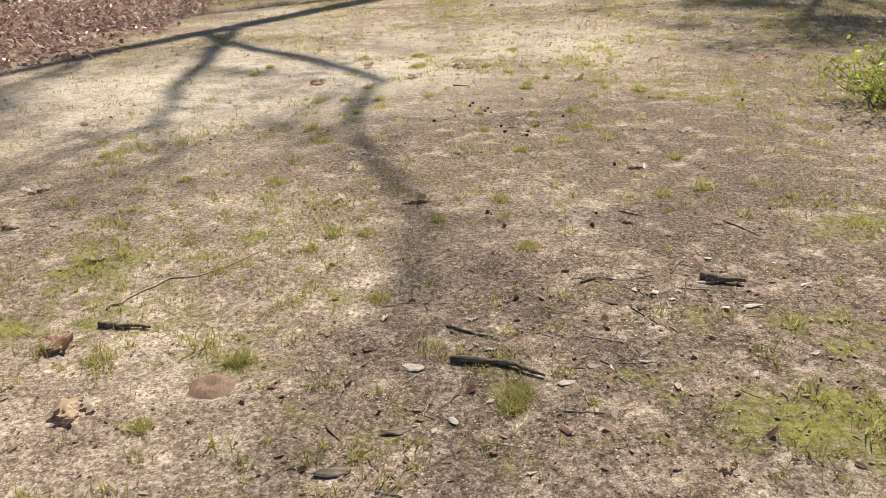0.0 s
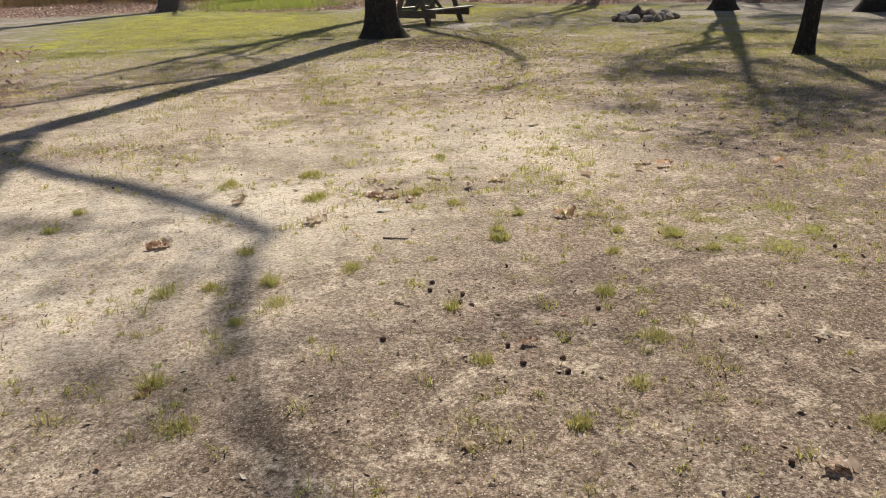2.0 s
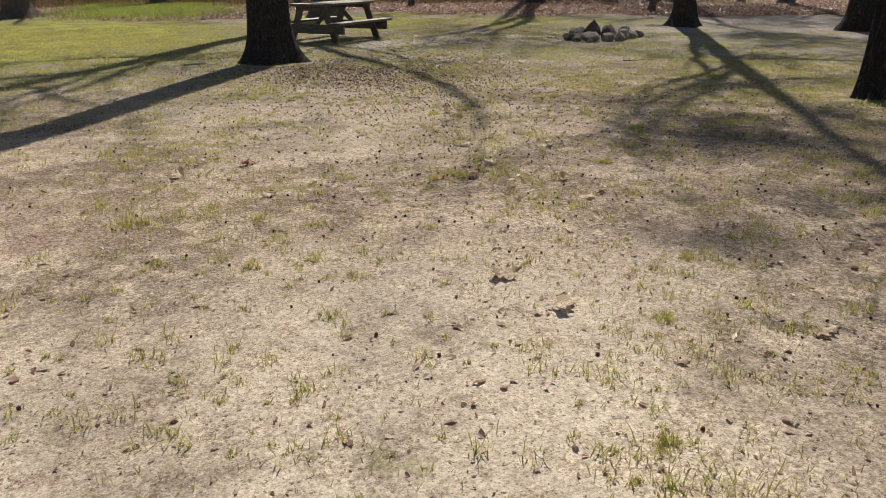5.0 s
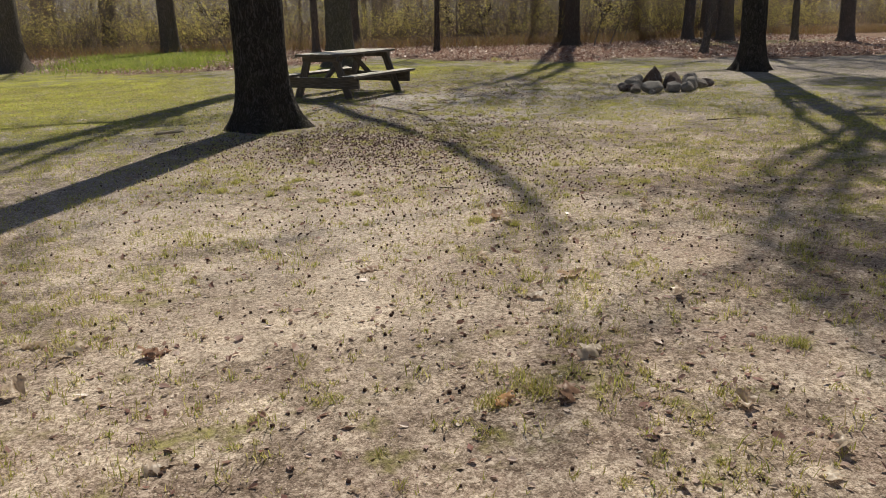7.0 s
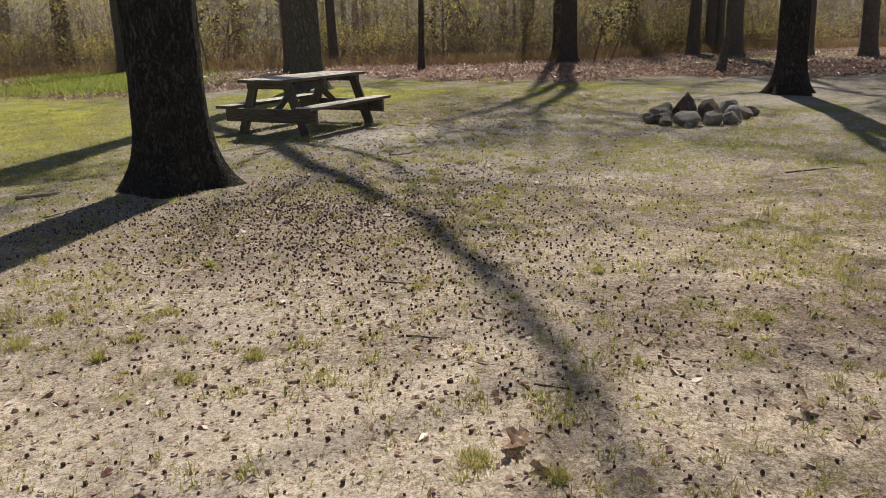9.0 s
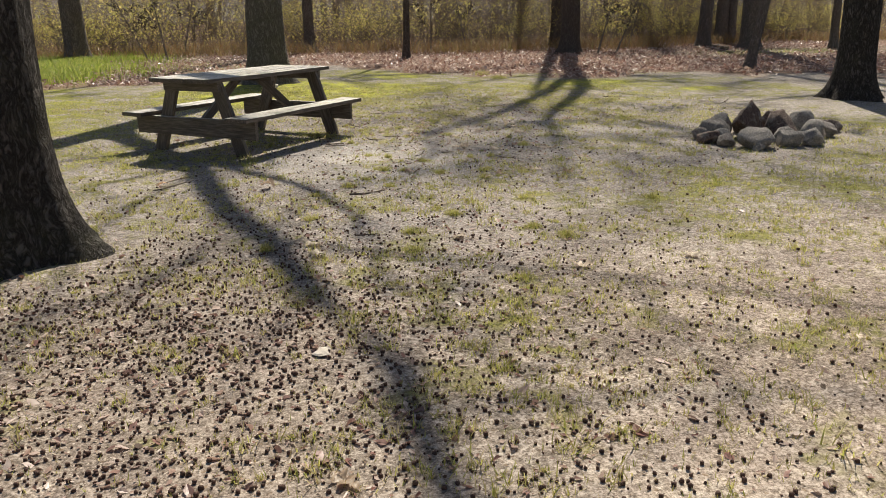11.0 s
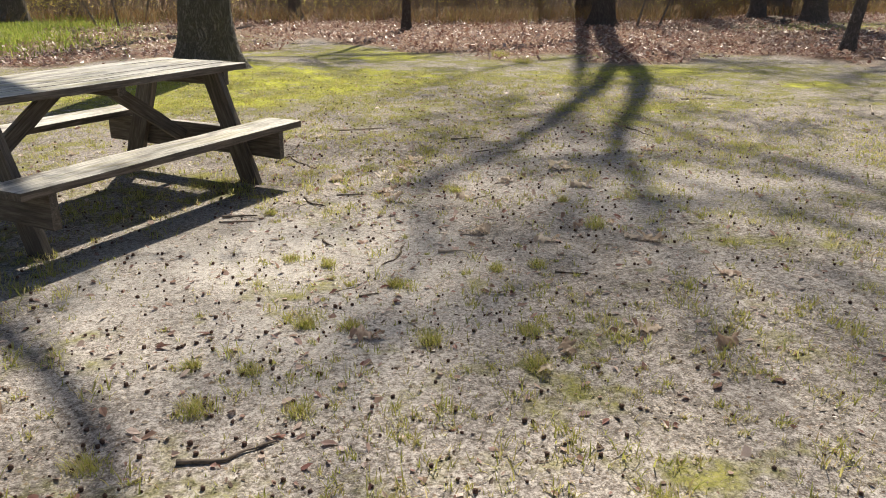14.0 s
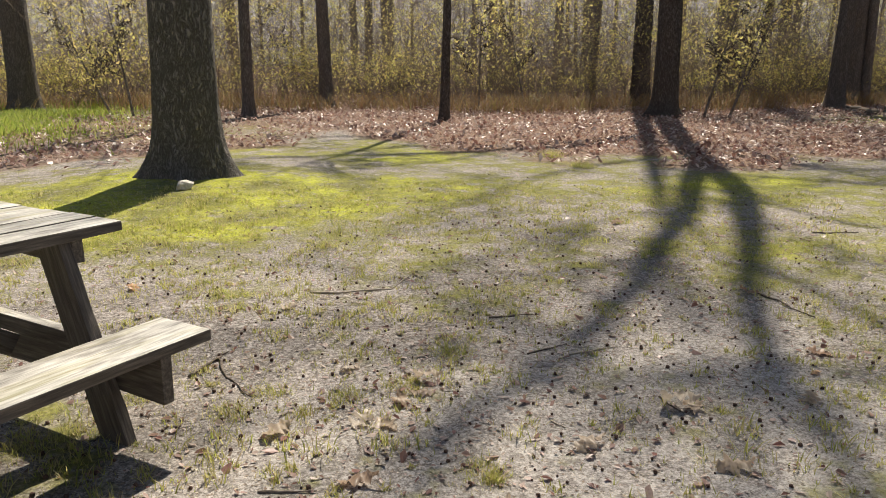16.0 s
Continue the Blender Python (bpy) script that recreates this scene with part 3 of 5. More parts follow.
# The dense unseen crown is added to shade the ground by the fire ring.
make_tree((13.05, 24.95), 0.52, 20, 14, "dark oak beyond the stone fire ring", lean=(-0.03, 0), near=True, crown=2.4, leaves=1.9, spread=1.2, first=0.44,
          limbs=((4.2, 0.13, fan((-0.5, 6.6), (-0.75, 9.4), (-0.85, 11.7), (-1.1, 14.0))),))
make_tree((8.1, 14.25), 0.23, 11, 15, "slim young oak leaning over the grass", lean=(0.10, 0.03), near=True, crown=1.0, leaves=1.6, first=0.4, flare=0.5)
make_tree((15.3, 38.7), 0.56, 25, 16, "tall dark oak in the leaf litter", crown=1.5, leaves=1.0, first=0.66, spread=1.3, bark=EDGE_BARK,
          sway=((6, 0.0), (10, 0.12), (12, 0.27), (14, 0.29), (16, 0.1), (18, -0.16), (19.5, -0.25), (21.5, 0.0), (25, 0.1)),
          limbs=((10.2, 0.17, fan((-0.1, 12.6), (-0.35, 14.8), (-0.64, 17.1), (-0.85, 18.5), (-1.12, 19.4), (-1.45, 20.4), (-1.6, 21.4))),))
make_tree((17.5, 44.0), 0.54, 26, 17, "tall straight oak behind the undergrowth", crown=1.2, leaves=0.7, first=0.62, spread=1.4, bark=EDGE_BARK,
          limbs=((13.5, 0.15, fan((-1.2, 15.2), (-2.4, 16.6), (-3.4, 17.8), (-4.3, 18.4), (-5.0, 19.6))), (14.5, 0.12, fan((1.0, 16.0), (2.0, 17.5), (2.6, 19.2)))))
make_tree((9.8, 38.6), 0.2, 12, 18, "thin dark young oak at the litter's edge", crown=0.8, leaves=0.6, bark=EDGE_BARK, lean=(0.02, 0), flare=0.6)
# Height and crown enlarged out of view to shade the ground below.
make_tree((15.6, 30.5), 0.20, 15, 19, "thin oak leaning over the leaf litter", lean=(0.2, 0.0), crown=1.9, leaves=2.4, spread=1.9, bark=BARK_HAZED, flare=0.7)
# Unseen crowns of these two made dense to shade the right side.
make_tree((16.0, 22.3), 0.55, 19, 20, "dark oak at the clearing's shaded side", spread=1.5, crown=1.6, leaves=2.0, first=0.4)
make_tree((16.2, 20.9), 0.5, 18, 21, "dark oak at the clearing's shaded side", spread=1.5, crown=1.6, leaves=2.0, first=0.4)
FOREST = [(7.78, 43.8, 0.36), (10.2, 51.5, 0.33), (5.6, 40.5, 0.26), (-2.3, 48.0, 0.66), (0.3, 43.0, 0.66), (24.6, 50.5, 0.72), (22.2, 38.6, 0.62), (21.6, 40.4, 0.46),
          (24.4, 34.4, 0.52), (23.9, 42.4, 0.5), (24.2, 36.9, 0.26), (-3.8, 35.6, 0.8), (15.9, 54.0, 0.3), (12.0, 57.0, 0.42), (-5.9, 55.0, 0.8), (5.4, 63.6, 0.45), (22.0, 58.0, 0.45), (32.0, 57.9, 0.45), (30.9, 55.0, 0.4),
          (24.3, 49.9, 0.79), (12.8, 60.9, 0.46), (9.7, 51.5, 0.29), (17.1, 57.8, 0.36), (30.0, 53.9, 0.53), (29.5, 52.3, 0.4), (24.2, 42.2, 0.32), (20.0, 56.7, 0.44), (20.1, 53.4, 0.56)]
for k, (x, y, d) in enumerate(FOREST):
    # Trees past x 20 get fuller unseen crowns, added to shade the clearing.
    make_tree((x, y), d, 15 + 8 * d, 30 + k, "grey-brown woodland tree with a bare spring crown", lean=(float(rng.normal(0, 0.025)), 0.0), crown=1.3 if x > 20 else 0.6, leaves=1.2 if x > 20 else 0.25, spread=1.5 if x > 20 else 1.0, bark=BARK_HAZED, flare=0.6)


def far_woods():
    """Copies of three slim trees through the wood behind the clearing."""
    models = [make_tree((-14 + 6 * k, 60 + 4 * k), d, h, 60 + k, "slender grey woodland tree with bare twigs", crown=0.5, leaves=0.2, bark=BARK_HAZED, lean=ln, flare=0.4)
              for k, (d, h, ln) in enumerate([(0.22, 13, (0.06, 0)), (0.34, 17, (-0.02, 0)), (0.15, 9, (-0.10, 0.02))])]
    made = 0
    while made < 75:
        x, y = rng.uniform(-45, 75), rng.uniform(56, 110)
        if abs(x - 8) > 0.75 * y + 6:
            continue
        s = float(rng.uniform(0.8, 1.3))
        m = pose(x, y, -0.05, 0, 0, float(rng.uniform(0, 360)))
        ob = copy_thing(models[made % 3], m)
        ob.scale = (s, s, s)
        made += 1


far_woods()


# ---- undergrowth ----
def brush_edge(x):
    return np.interp(x, [-40, -8, 0, 6, 12, 17, 23, 30, 60], [38, 45, 44.5, 45, 42.5, 42, 43, 44, 40])


def build_undergrowth():
    g = np.random.default_rng(21)
    n = 900
    x = g.uniform(-24, 44, n)
    y = brush_edge(x) + g.gamma(1.2, 5.0, n)
    tall = g.uniform(0.6, 1.5, n) + g.uniform(0.8, 3.6, n) * (g.random(n) < 0.5)
    k = 11
    base = np.stack([np.repeat(x, k) + g.normal(0, 0.3, n * k), np.repeat(y, k) + g.normal(0, 0.3, n * k), np.full(n * k, -0.03)], 1)
    h = np.repeat(tall, k) * g.uniform(0.45, 1.1, n * k)
    d = g.normal(0, 0.55, (n * k, 2))
    t = np.array([0, 0.35, 0.7, 1.0])
    P = base[:, None] + np.stack([d[:, 0:1] * h[:, None] * t ** 1.5, d[:, 1:2] * h[:, None] * t ** 1.5, h[:, None] * t], 2)
    P[:, 1:] += g.normal(0, 0.11, P[:, 1:].shape)
    b = Batch()
    r = g.uniform(0.004, 0.010, n * k)
    b.put(*tubes(P, r[:, None] * np.array([1.3, 1.0, 0.8, 0.4]), 3))
    side = 5
    q = np.repeat(P, side, 0)
    low = g.random((len(q), 1)) < 0.4
    s0 = np.where(low, q[:, 1] + (q[:, 2] - q[:, 1]) * g.random((len(q), 1)), q[:, 2] + (q[:, 3] - q[:, 2]) * g.random((len(q), 1)))
    e = g.normal(0, 0.26, (len(q), 3)) + [0, 0, 0.08]
    e *= np.repeat(h, side)[:, None] ** 0.8
    S = np.stack([s0, s0 + e * 0.5 + g.normal(0, 0.04, e.shape), s0 + e], 1)
    b.put(*tubes(S, np.tile([0.006, 0.0045, 0.0025], (len(S), 1)), 3))
    tagged(new("undergrowth", b.mesh("undergrowth", PALE_TWIG)), "tangle of bare brown shrub stems at the wood's edge", "undergrowth", kind="stuff")
    # leaf clumps on some of the shrubs
    m = 2600
    who = np.argsort(y - brush_edge(x))[g.integers(0, int(n * 0.75), m)]
    hc = tall[who] * g.uniform(0.45, 1.2, m)
    centre = np.stack([x[who] + g.normal(0, 0.4, m), y[who] + g.normal(0, 0.4, m), hc], 1)
    size = g.uniform(0.15, 0.7, m)
    c = np.repeat(centre, 60, 0) + g.normal(0, 1, (60 * m, 3)) * np.repeat(size, 60)[:, None] * [1.2, 1.0, 0.6]
    c = c[c[:, 2] > 0.15]
    v, f = leaf_quads(c, 0.045, g)
    tagged(new("young_leaves", mesh_of("young_leaves", v, [f], SPRING, False)), "loose clumps of yellow-green young leaves on the shrubs", "foliage", kind="stuff")


build_undergrowth()


def blades(c, height, width, g, lean=0.5):
    """Bent grass blades rooted at the points c."""
    n = len(c)
    a = g.uniform(0, 6.283, n)
    out = np.stack([np.cos(a), np.sin(a), np.zeros(n)], 1)
    side = np.stack([-np.sin(a), np.cos(a), np.zeros(n)], 1) * (width * g.uniform(0.6, 1.3, n))[:, None]
    h = (height * g.uniform(0.5, 1.3, n))[:, None]
    ln = (lean * g.uniform(0.2, 1.4, n))[:, None]
    up = np.array([0, 0, 1.0])
    mid = c + out * h * ln * 0.4 + up * h * 0.6
    tip = c + out * h * ln + up * h
    v = np.stack([c - side, c + side, mid + side * 0.8, mid - side * 0.8, tip], 1).reshape(-1, 3)
    i = np.arange(n)[:, None] * 5
    return v, i + np.array([[0, 1, 2, 3]]), i + np.array([[3, 2, 4]])


def grass_object(name, c, height, width, mat, label, g, lean=0.5):
    v, q, t = blades(c, height, width, g, lean)
    tagged(new(name, mesh_of(name, v, [q, t], mat, False)), label, "grass", kind="stuff")


def spike_object(name, c, height, width, mat, label, g):
    """One pointed blade at each of the points c."""
    n = len(c)
    a = g.uniform(0, 6.283, n)
    side = np.stack([-np.sin(a), np.cos(a), np.zeros(n)], 1) * (width / 2 * g.uniform(0.6, 1.3, n))[:, None]
    h = height * g.uniform(0.5, 1.4, n)
    tip = c + np.stack([np.cos(a) * h * 0.6, np.sin(a) * h * 0.6, h], 1) + g.normal(0, 0.15, (n, 3)) * h[:, None]
    v = np.stack([c - side, c + side, tip], 1).reshape(-1, 3)
    tagged(new(name, mesh_of(name, v, [np.arange(3 * n).reshape(-1, 3)], mat, False)), label, "grass", kind="stuff")


def with_z(x, y, dz=0.0):
    return np.stack([x, y, gz(x, y) + dz], 1)


def build_weeds():
    g = np.random.default_rng(22)
    n = 30000
    x = g.uniform(-20, 36, n)
    y = brush_edge(x) - 2.6 + g.gamma(1.8, 2.0, n)
    keep = fbm(x, y, 0.5) > 0.42
    grass_object("dry_weeds", with_z(x[keep], y[keep]), 0.42, 0.008, WEED, "tan and rusty dry weeds in front of the shrubs", g, 1.5)


build_weeds()


def near_walk(x, y):
    """How far a spot lies from the line walked."""
    return np.abs(x - (0.27 * y - 0.75))


def build_grass():
    g = np.random.default_rng(23)
    n = 105000
    x, y = g.uniform(-4.5, 11, n), 0.8 + 29 * g.random(n)
    want = 0.05 + 0.34 * np.clip((fbm(x, y, 2.0) - 0.46) * 6, 0, 1) + 0.12 * moss_cover(x, y)
    want *= (1 - 0.75 * blobs(x, y, SAND)) * (1 - 0.6 * blobs(x, y, DAMP_SHADE))
    keep = (g.random(n) < want) & (litter_cover(x, y) < 0.6)
    x, y = x[keep], y[keep]
    size = g.random(len(x)) ** 1.8
    for near, k, width in ((True, 22, 0.0022), (False, 8, 0.0034)):
        pick = (near_walk(x, y) < 3.0) == near
        cx, cy, s = x[pick], y[pick], size[pick]
        r = np.repeat(0.008 + 0.030 * s, k)
        bx, by = np.repeat(cx, k) + g.normal(0, 1, len(cx) * k) * r, np.repeat(cy, k) + g.normal(0, 1, len(cx) * k) * r
        h = np.repeat(0.016 + 0.036 * s, k)
        grass_object("grass_tufts", with_z(bx, by, -0.004), h, width, GRASS, "sparse short tufts of green and straw-coloured grass", g, 1.1)
    # single sprouts between the tufts
    n = 190000
    x, y = g.uniform(-4, 10, n), 1.2 + 27 * g.random(n) ** 1.15
    want = (0.1 + 0.9 * np.clip((fbm(x, y, 1.1) - 0.42) * 5, 0, 1)) * (1 - 0.8 * blobs(x, y, SAND)) * (1 - 0.7 * blobs(x, y, DAMP_SHADE))
    keep = (g.random(n) < want) & (litter_cover(x, y) < 0.4)
    c = np.repeat(with_z(x[keep], y[keep], -0.003), 3, 0) + g.normal(0, 0.004, (3 * int(keep.sum()), 3)) * [1, 1, 0]
    spike_object("grass_sprouts", c, 0.027, 0.0042, GRASS, "thin pale green sprouts all over the soil", g)
    # moss and fine turf
    n = 420000
    x, y = g.uniform(-6, 14, n), g.uniform(0.8, 34, n)
    m = moss_cover(x, y)
    keep = (g.random(n) < np.clip(m * 1.1 - 0.08, 0, 1)) & (litter_cover(x, y) < 0.5)
    spike_object("mossy_turf", with_z(x[keep], y[keep], -0.004), 0.018, 0.0042, LAWN, "low bright yellow-green moss and turf", g)
    # longer lawn
    n = 42000
    x, y = g.normal(-0.2, 1.2, n), g.uniform(34.0, 46.0, n) + g.normal(0, 0.7, n)
    keep = g.random(n) < np.clip((fbm(x, y, 0.9) - 0.3) * 4, 0.05, 1)
    grass_object("long_grass", with_z(x[keep], y[keep]), 0.15, 0.008, FRESH, "patch of long fresh green grass before the wood", g, 0.9)


build_grass()


# ---- leaf litter ----
def curled_leaves(c, size, g, flat=0.5):
    """Loose curled leaves: two bent strips each."""
    n = len(c)
    a = g.uniform(0, 6.283, n)
    tilt = g.normal(0, flat, (n, 2))
    u = np.stack([np.cos(a), np.sin(a), tilt[:, 0]], 1)
    w = np.stack([-np.sin(a), np.cos(a), tilt[:, 1]], 1)
    s = (size * g.uniform(0.55, 1.25, n))[:, None]
    up = np.array([0, 0, 1.0]) * s * g.uniform(-0.1, 0.35, (n, 1))
    ring = [-u * s, -u * s * 0.3 + w * s * 0.5 + up, u * s * 0.35 + w * s * 0.42 + up, u * s * 1.05, u * s * 0.3 - w * s * 0.45 + up * 0.6, -u * s * 0.35 - w * s * 0.5 + up * 0.6]
    v = np.stack([c + r * g.uniform(0.5, 1.35, (n, 1)) for r in ring], 1).reshape(-1, 3)
    i = np.arange(n)[:, None] * 6
    return v, i + np.array([[0, 1, 2, 3]]), i + np.array([[0, 3, 4, 5]])


def build_litter():
    g = np.random.default_rng(24)
    n = 125000
    x = g.uniform(-12, 28, n)
    y = 28 + 26 * g.random(n) ** 1.5
    k = np.concatenate([np.full(n, True), np.full(16000, True)])
    x, y = np.concatenate([x, g.uniform(-10, -3.4, 16000)]), np.concatenate([y, g.uniform(8, 22, 16000)])
    keep = k & (g.random(len(x)) < np.clip(litter_cover(x, y) * 1.1 - 0.05, 0.0, 1))
    x, y = x[keep], y[keep]
    v, q, t = curled_leaves(with_z(x, y, 0.018) + np.stack([0 * x, 0 * x, g.random(len(x)) * 0.05], 1), 0.044, g, 0.5)
    tagged(new("leaf_litter", mesh_of("leaf_litter", v, [q, t], LITTER, False)), "deep litter of curled brown oak leaves", "leaf litter", kind="stuff")
    # crumbs of leaf, bark and twig on the clearing
    n = 200000
    x, y = g.uniform(-5, 11, n), 0.8 + 28 * g.random(n) ** 1.25
    want = 0.3 + 0.6 * blobs(x, y, DAMP_SHADE) + 0.3 * np.clip((y - 11) / 4, 0, 1) + 0.6 * (fbm(x, y, 0.9) > 0.55)
    keep = (g.random(n) < want * (1 - 0.6 * blobs(x, y, SAND)))
    c = with_z(x[keep], y[keep], 0.003)
    v, q, t = curled_leaves(c, 0.004 + 0.007 * g.random(len(c)) ** 2 + 0.008 * (g.random(len(c)) < 0.05), g, 0.25)
    tagged(new("leaf_crumbs", mesh_of("leaf_crumbs", v, [q, t], DEBRIS, False)), "crumbs of dry leaf, bark and chaff on the soil", "debris", kind="stuff")


build_litter()


def build_fragments():
    """Broken leaves gathered in loose patches."""
    g = np.random.default_rng(26)
    spots = [(6.0, 24.4, 0.6, 0.5, 420), (5.9, 23.0, 0.7, 0.6, 320), (3.7, 17.4, 0.9, 1.2, 520), (3.0, 18.7, 0.7, 0.7, 500), (0.9, 2.7, 0.7, 0.5, 300), (4.2, 14.2, 1.6, 1.3, 420), (2.8, 12.4, 1.2, 0.8, 260), (4.6, 9.2, 1.2, 1.2, 420),
             (7.2, 24.6, 1.2, 1.0, 420), (4.8, 20.3, 0.9, 1.0, 360), (2.4, 9.2, 1.6, 1.2, 260), (8.5, 27.3, 2.0, 1.4, 420), (0.5, 8.1, 0.3, 0.25, 60), (5.5, 12.0, 2.0, 2.0, 300), (2.2, 11.0, 1.5, 2.0, 600), (2.6, 16.2, 1.3, 1.6, 900), (4.0, 18.5, 1.4, 1.4, 600), (6.5, 22.0, 1.5, 1.5, 500), (7.0, 26.5, 2.0, 1.5, 500),
             (2.6, 17.4, 1.1, 1.4, 2200), (3.6, 14.8, 1.6, 1.5, 1300), (3.0, 12.6, 2.0, 1.5, 900), (6.2, 25.4, 1.6, 1.2, 1000), (8.0, 25.0, 1.5, 1.5, 800), (5.6, 22.6, 1.2, 1.0, 700)]
    x = np.concatenate([g.normal(a, s, n) for a, b, s, t, n in spots])
    y = np.concatenate([g.normal(b, t, n) for a, b, s, t, n in spots])
    wx, wy = g.uniform(-3.5, 10, 60000), g.uniform(5, 29, 60000)
    thick = np.clip((fbm(wx, wy, 0.8) - 0.42) * 4, 0.05, 1) * np.clip((wy - 4) / 9, 0.15, 1) * (1 - 0.8 * blobs(wx, wy, SAND)) * 0.5
    pick = g.random(60000) < thick
    x, y = np.concatenate([x, wx[pick]]), np.concatenate([y, wy[pick]])
    v, q, t = curled_leaves(with_z(x, y, 0.006), 0.008 + 0.018 * g.random(len(x)) ** 2.0, g, 0.3)
    tagged(new("leaf_fragments", mesh_of("leaf_fragments", v, [q, t], LITTER, False)), "scattered fragments of broken dry leaves", "debris", kind="stuff")


build_fragments()


def build_husks():
    g = np.random.default_rng(25)
    spots = [(2.9, 18.9, 0.9, 1.0, 2736), (3.6, 16.8, 1.3, 1.5, 1824), (4.0, 20.5, 1.2, 1.6, 1520), (4.5, 14.5, 2.5, 2.2, 972), (6.3, 24.3, 1.8, 2.0, 1276), (4.5, 9.2, 1.6, 1.5, 130), (8.0, 27.0, 2.5, 1.6, 180), (1.5, 6.5, 2.0, 2.0, 40), (3.0, 13.0, 2.0, 1.4, 260), (3.2, 18.4, 0.7, 0.7, 1200), (4.1, 17.2, 0.9, 0.9, 700), (4.6, 19.3, 1.0, 0.9, 500)]
    x = np.concatenate([g.normal(a, s, n) for a, b, s, t, n in spots])
    y = np.concatenate([g.normal(b, t, n) for a, b, s, t, n in spots])
    keep = np.hypot(x - 2.2, y - 20.45) > 0.75
    x, y = x[keep], y[keep]
    n = len(x)
    lat, lon = np.radians([-30, 32]), np.arange(7) * 2 * np.pi / 7
    ring = np.stack([np.outer(np.cos(lat), np.cos(lon)), np.outer(np.cos(lat), np.sin(lon)), np.repeat(np.sin(lat)[:, None], 7, 1)], 2).reshape(-1, 3)
    unit = np.concatenate([ring, [[0, 0, 0.92], [0, 0, -0.9]]])
    r = 0.004 + 0.006 * g.random(n) ** 1.4
    v = unit * r[:, None, None] * g.uniform(0.75, 1.2, (n, len(unit), 1)) + with_z(x, y)[:, None] + np.stack([0 * r, 0 * r, r * 0.7], 1)[:, None]
    a = np.arange(7)
    b = (a + 1) % 7
    quads = np.stack([a, b, b + 7, a + 7], 1)
    tris = np.concatenate([np.stack([a + 7, b + 7, np.full(7, 14)], 1), np.stack([b, a, np.full(7, 15)], 1)])
    off = (np.arange(n) * 16)[:, None, None]
    me = mesh_of("nut_husks", v.reshape(-1, 3), [(off + quads).reshape(-1, 4), (off + tris).reshape(-1, 3)], HUSK)
    tagged(new("nut_husks", me), "dark round nut husks strewn under the oak", "husks", kind="stuff")


build_husks()


# ---- picnic table ----
def box_mesh(name, lx, ly, lz, mat, bevel=0.005, g=None):
    """A plank with worn edges; its length runs along x."""
    bm = bmesh.new()
    bmesh.ops.create_cube(bm, size=1.0)
    for v in bm.verts:
        v.co = Vector((v.co.x * lx, v.co.y * ly, v.co.z * lz))
    bmesh.ops.subdivide_edges(bm, edges=[e for e in bm.edges if abs(e.verts[0].co.x - e.verts[1].co.x) > lx * 0.9], cuts=5)
    if g is not None:
        for v in bm.verts:
            v.co += Vector((0, g.normal(0, 0.0016), g.normal(0, 0.0016)))
    sharp = [e for e in bm.edges if len(e.link_faces) == 2 and e.calc_face_angle() > 0.8]
    bmesh.ops.bevel(bm, geom=sharp, offset=bevel, segments=2, affect="EDGES", profile=0.6)
    return bm_mesh(name, bm, mat)


def build_table():
    g = np.random.default_rng(31)
    table = tagged(new("picnic_table"), "weathered grey-brown wooden picnic table with attached benches", "picnic table")
    table.matrix_basis = pose(3.97, 24.20, 0.0, 0, 0, math.degrees(0.796))
    L, W, out, bw = 2.02, 0.762, 0.415, 0.26
    n = 5
    pw = W / n
    for k in range(n):
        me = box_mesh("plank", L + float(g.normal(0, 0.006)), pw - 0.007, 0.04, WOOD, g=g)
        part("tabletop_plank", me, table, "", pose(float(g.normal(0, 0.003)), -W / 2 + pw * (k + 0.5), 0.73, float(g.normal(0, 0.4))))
    zb = 0.40
    for s in (-1, 1):
        part("bench_plank", box_mesh("bench", L + 0.01, bw, 0.042, WOOD, 0.006, g), table, "bench board, its bleached top painted paler for sky glare", pose(0, s * (W / 2 + out - bw / 2), zb - 0.021))
    for e in (-1, 1):
        x = e * (L / 2 - 0.22)
        for s in (-1, 1):
            top, foot = Vector((x, s * 0.27, 0.708)), Vector((x, s * (W / 2 + 0.17), -0.04))
            d = foot - top
            leg = box_mesh("leg", d.length, 0.045, 0.135, WOOD, 0.005, g)
            part("leg", leg, table, "", Matrix.LocRotScale((top + foot) / 2, Matrix((d.normalized(), (1, 0, 0), d.normalized().cross(Vector((1, 0, 0))))).transposed().to_quaternion(), None))
        beam = box_mesh("cross_beam", 2 * (W / 2 + out) - 0.06, 0.045, 0.18, WOOD, 0.005, g)
        part("cross_beam", beam, table, "", pose(x + e * 0.046, 0, zb - 0.042 - 0.091, 0, 0, 90))
        part("top_cleat", box_mesh("top_cleat", W - 0.06, 0.045, 0.09, WOOD, 0.005, g), table, "", pose(x + e * 0.046, 0, 0.664, 0, 0, 90))
        a, b = Vector((x - e * 0.03, 0, 0.27)), Vector((e * 0.14, 0, 0.70))
        d = b - a
        part("brace", box_mesh("brace", d.length, 0.04, 0.085, WOOD, 0.005, g), table, "", Matrix.LocRotScale((a + b) / 2, (0, -math.atan2(d.z, d.x), 0) and Euler((0, -math.atan2(d.z, d.x), 0)), None))
    part("top_cleat", box_mesh("middle_cleat", W - 0.08, 0.06, 0.05, WOOD, 0.005, g), table, "", pose(0, 0, 0.684, 0, 0, 90))


build_table()


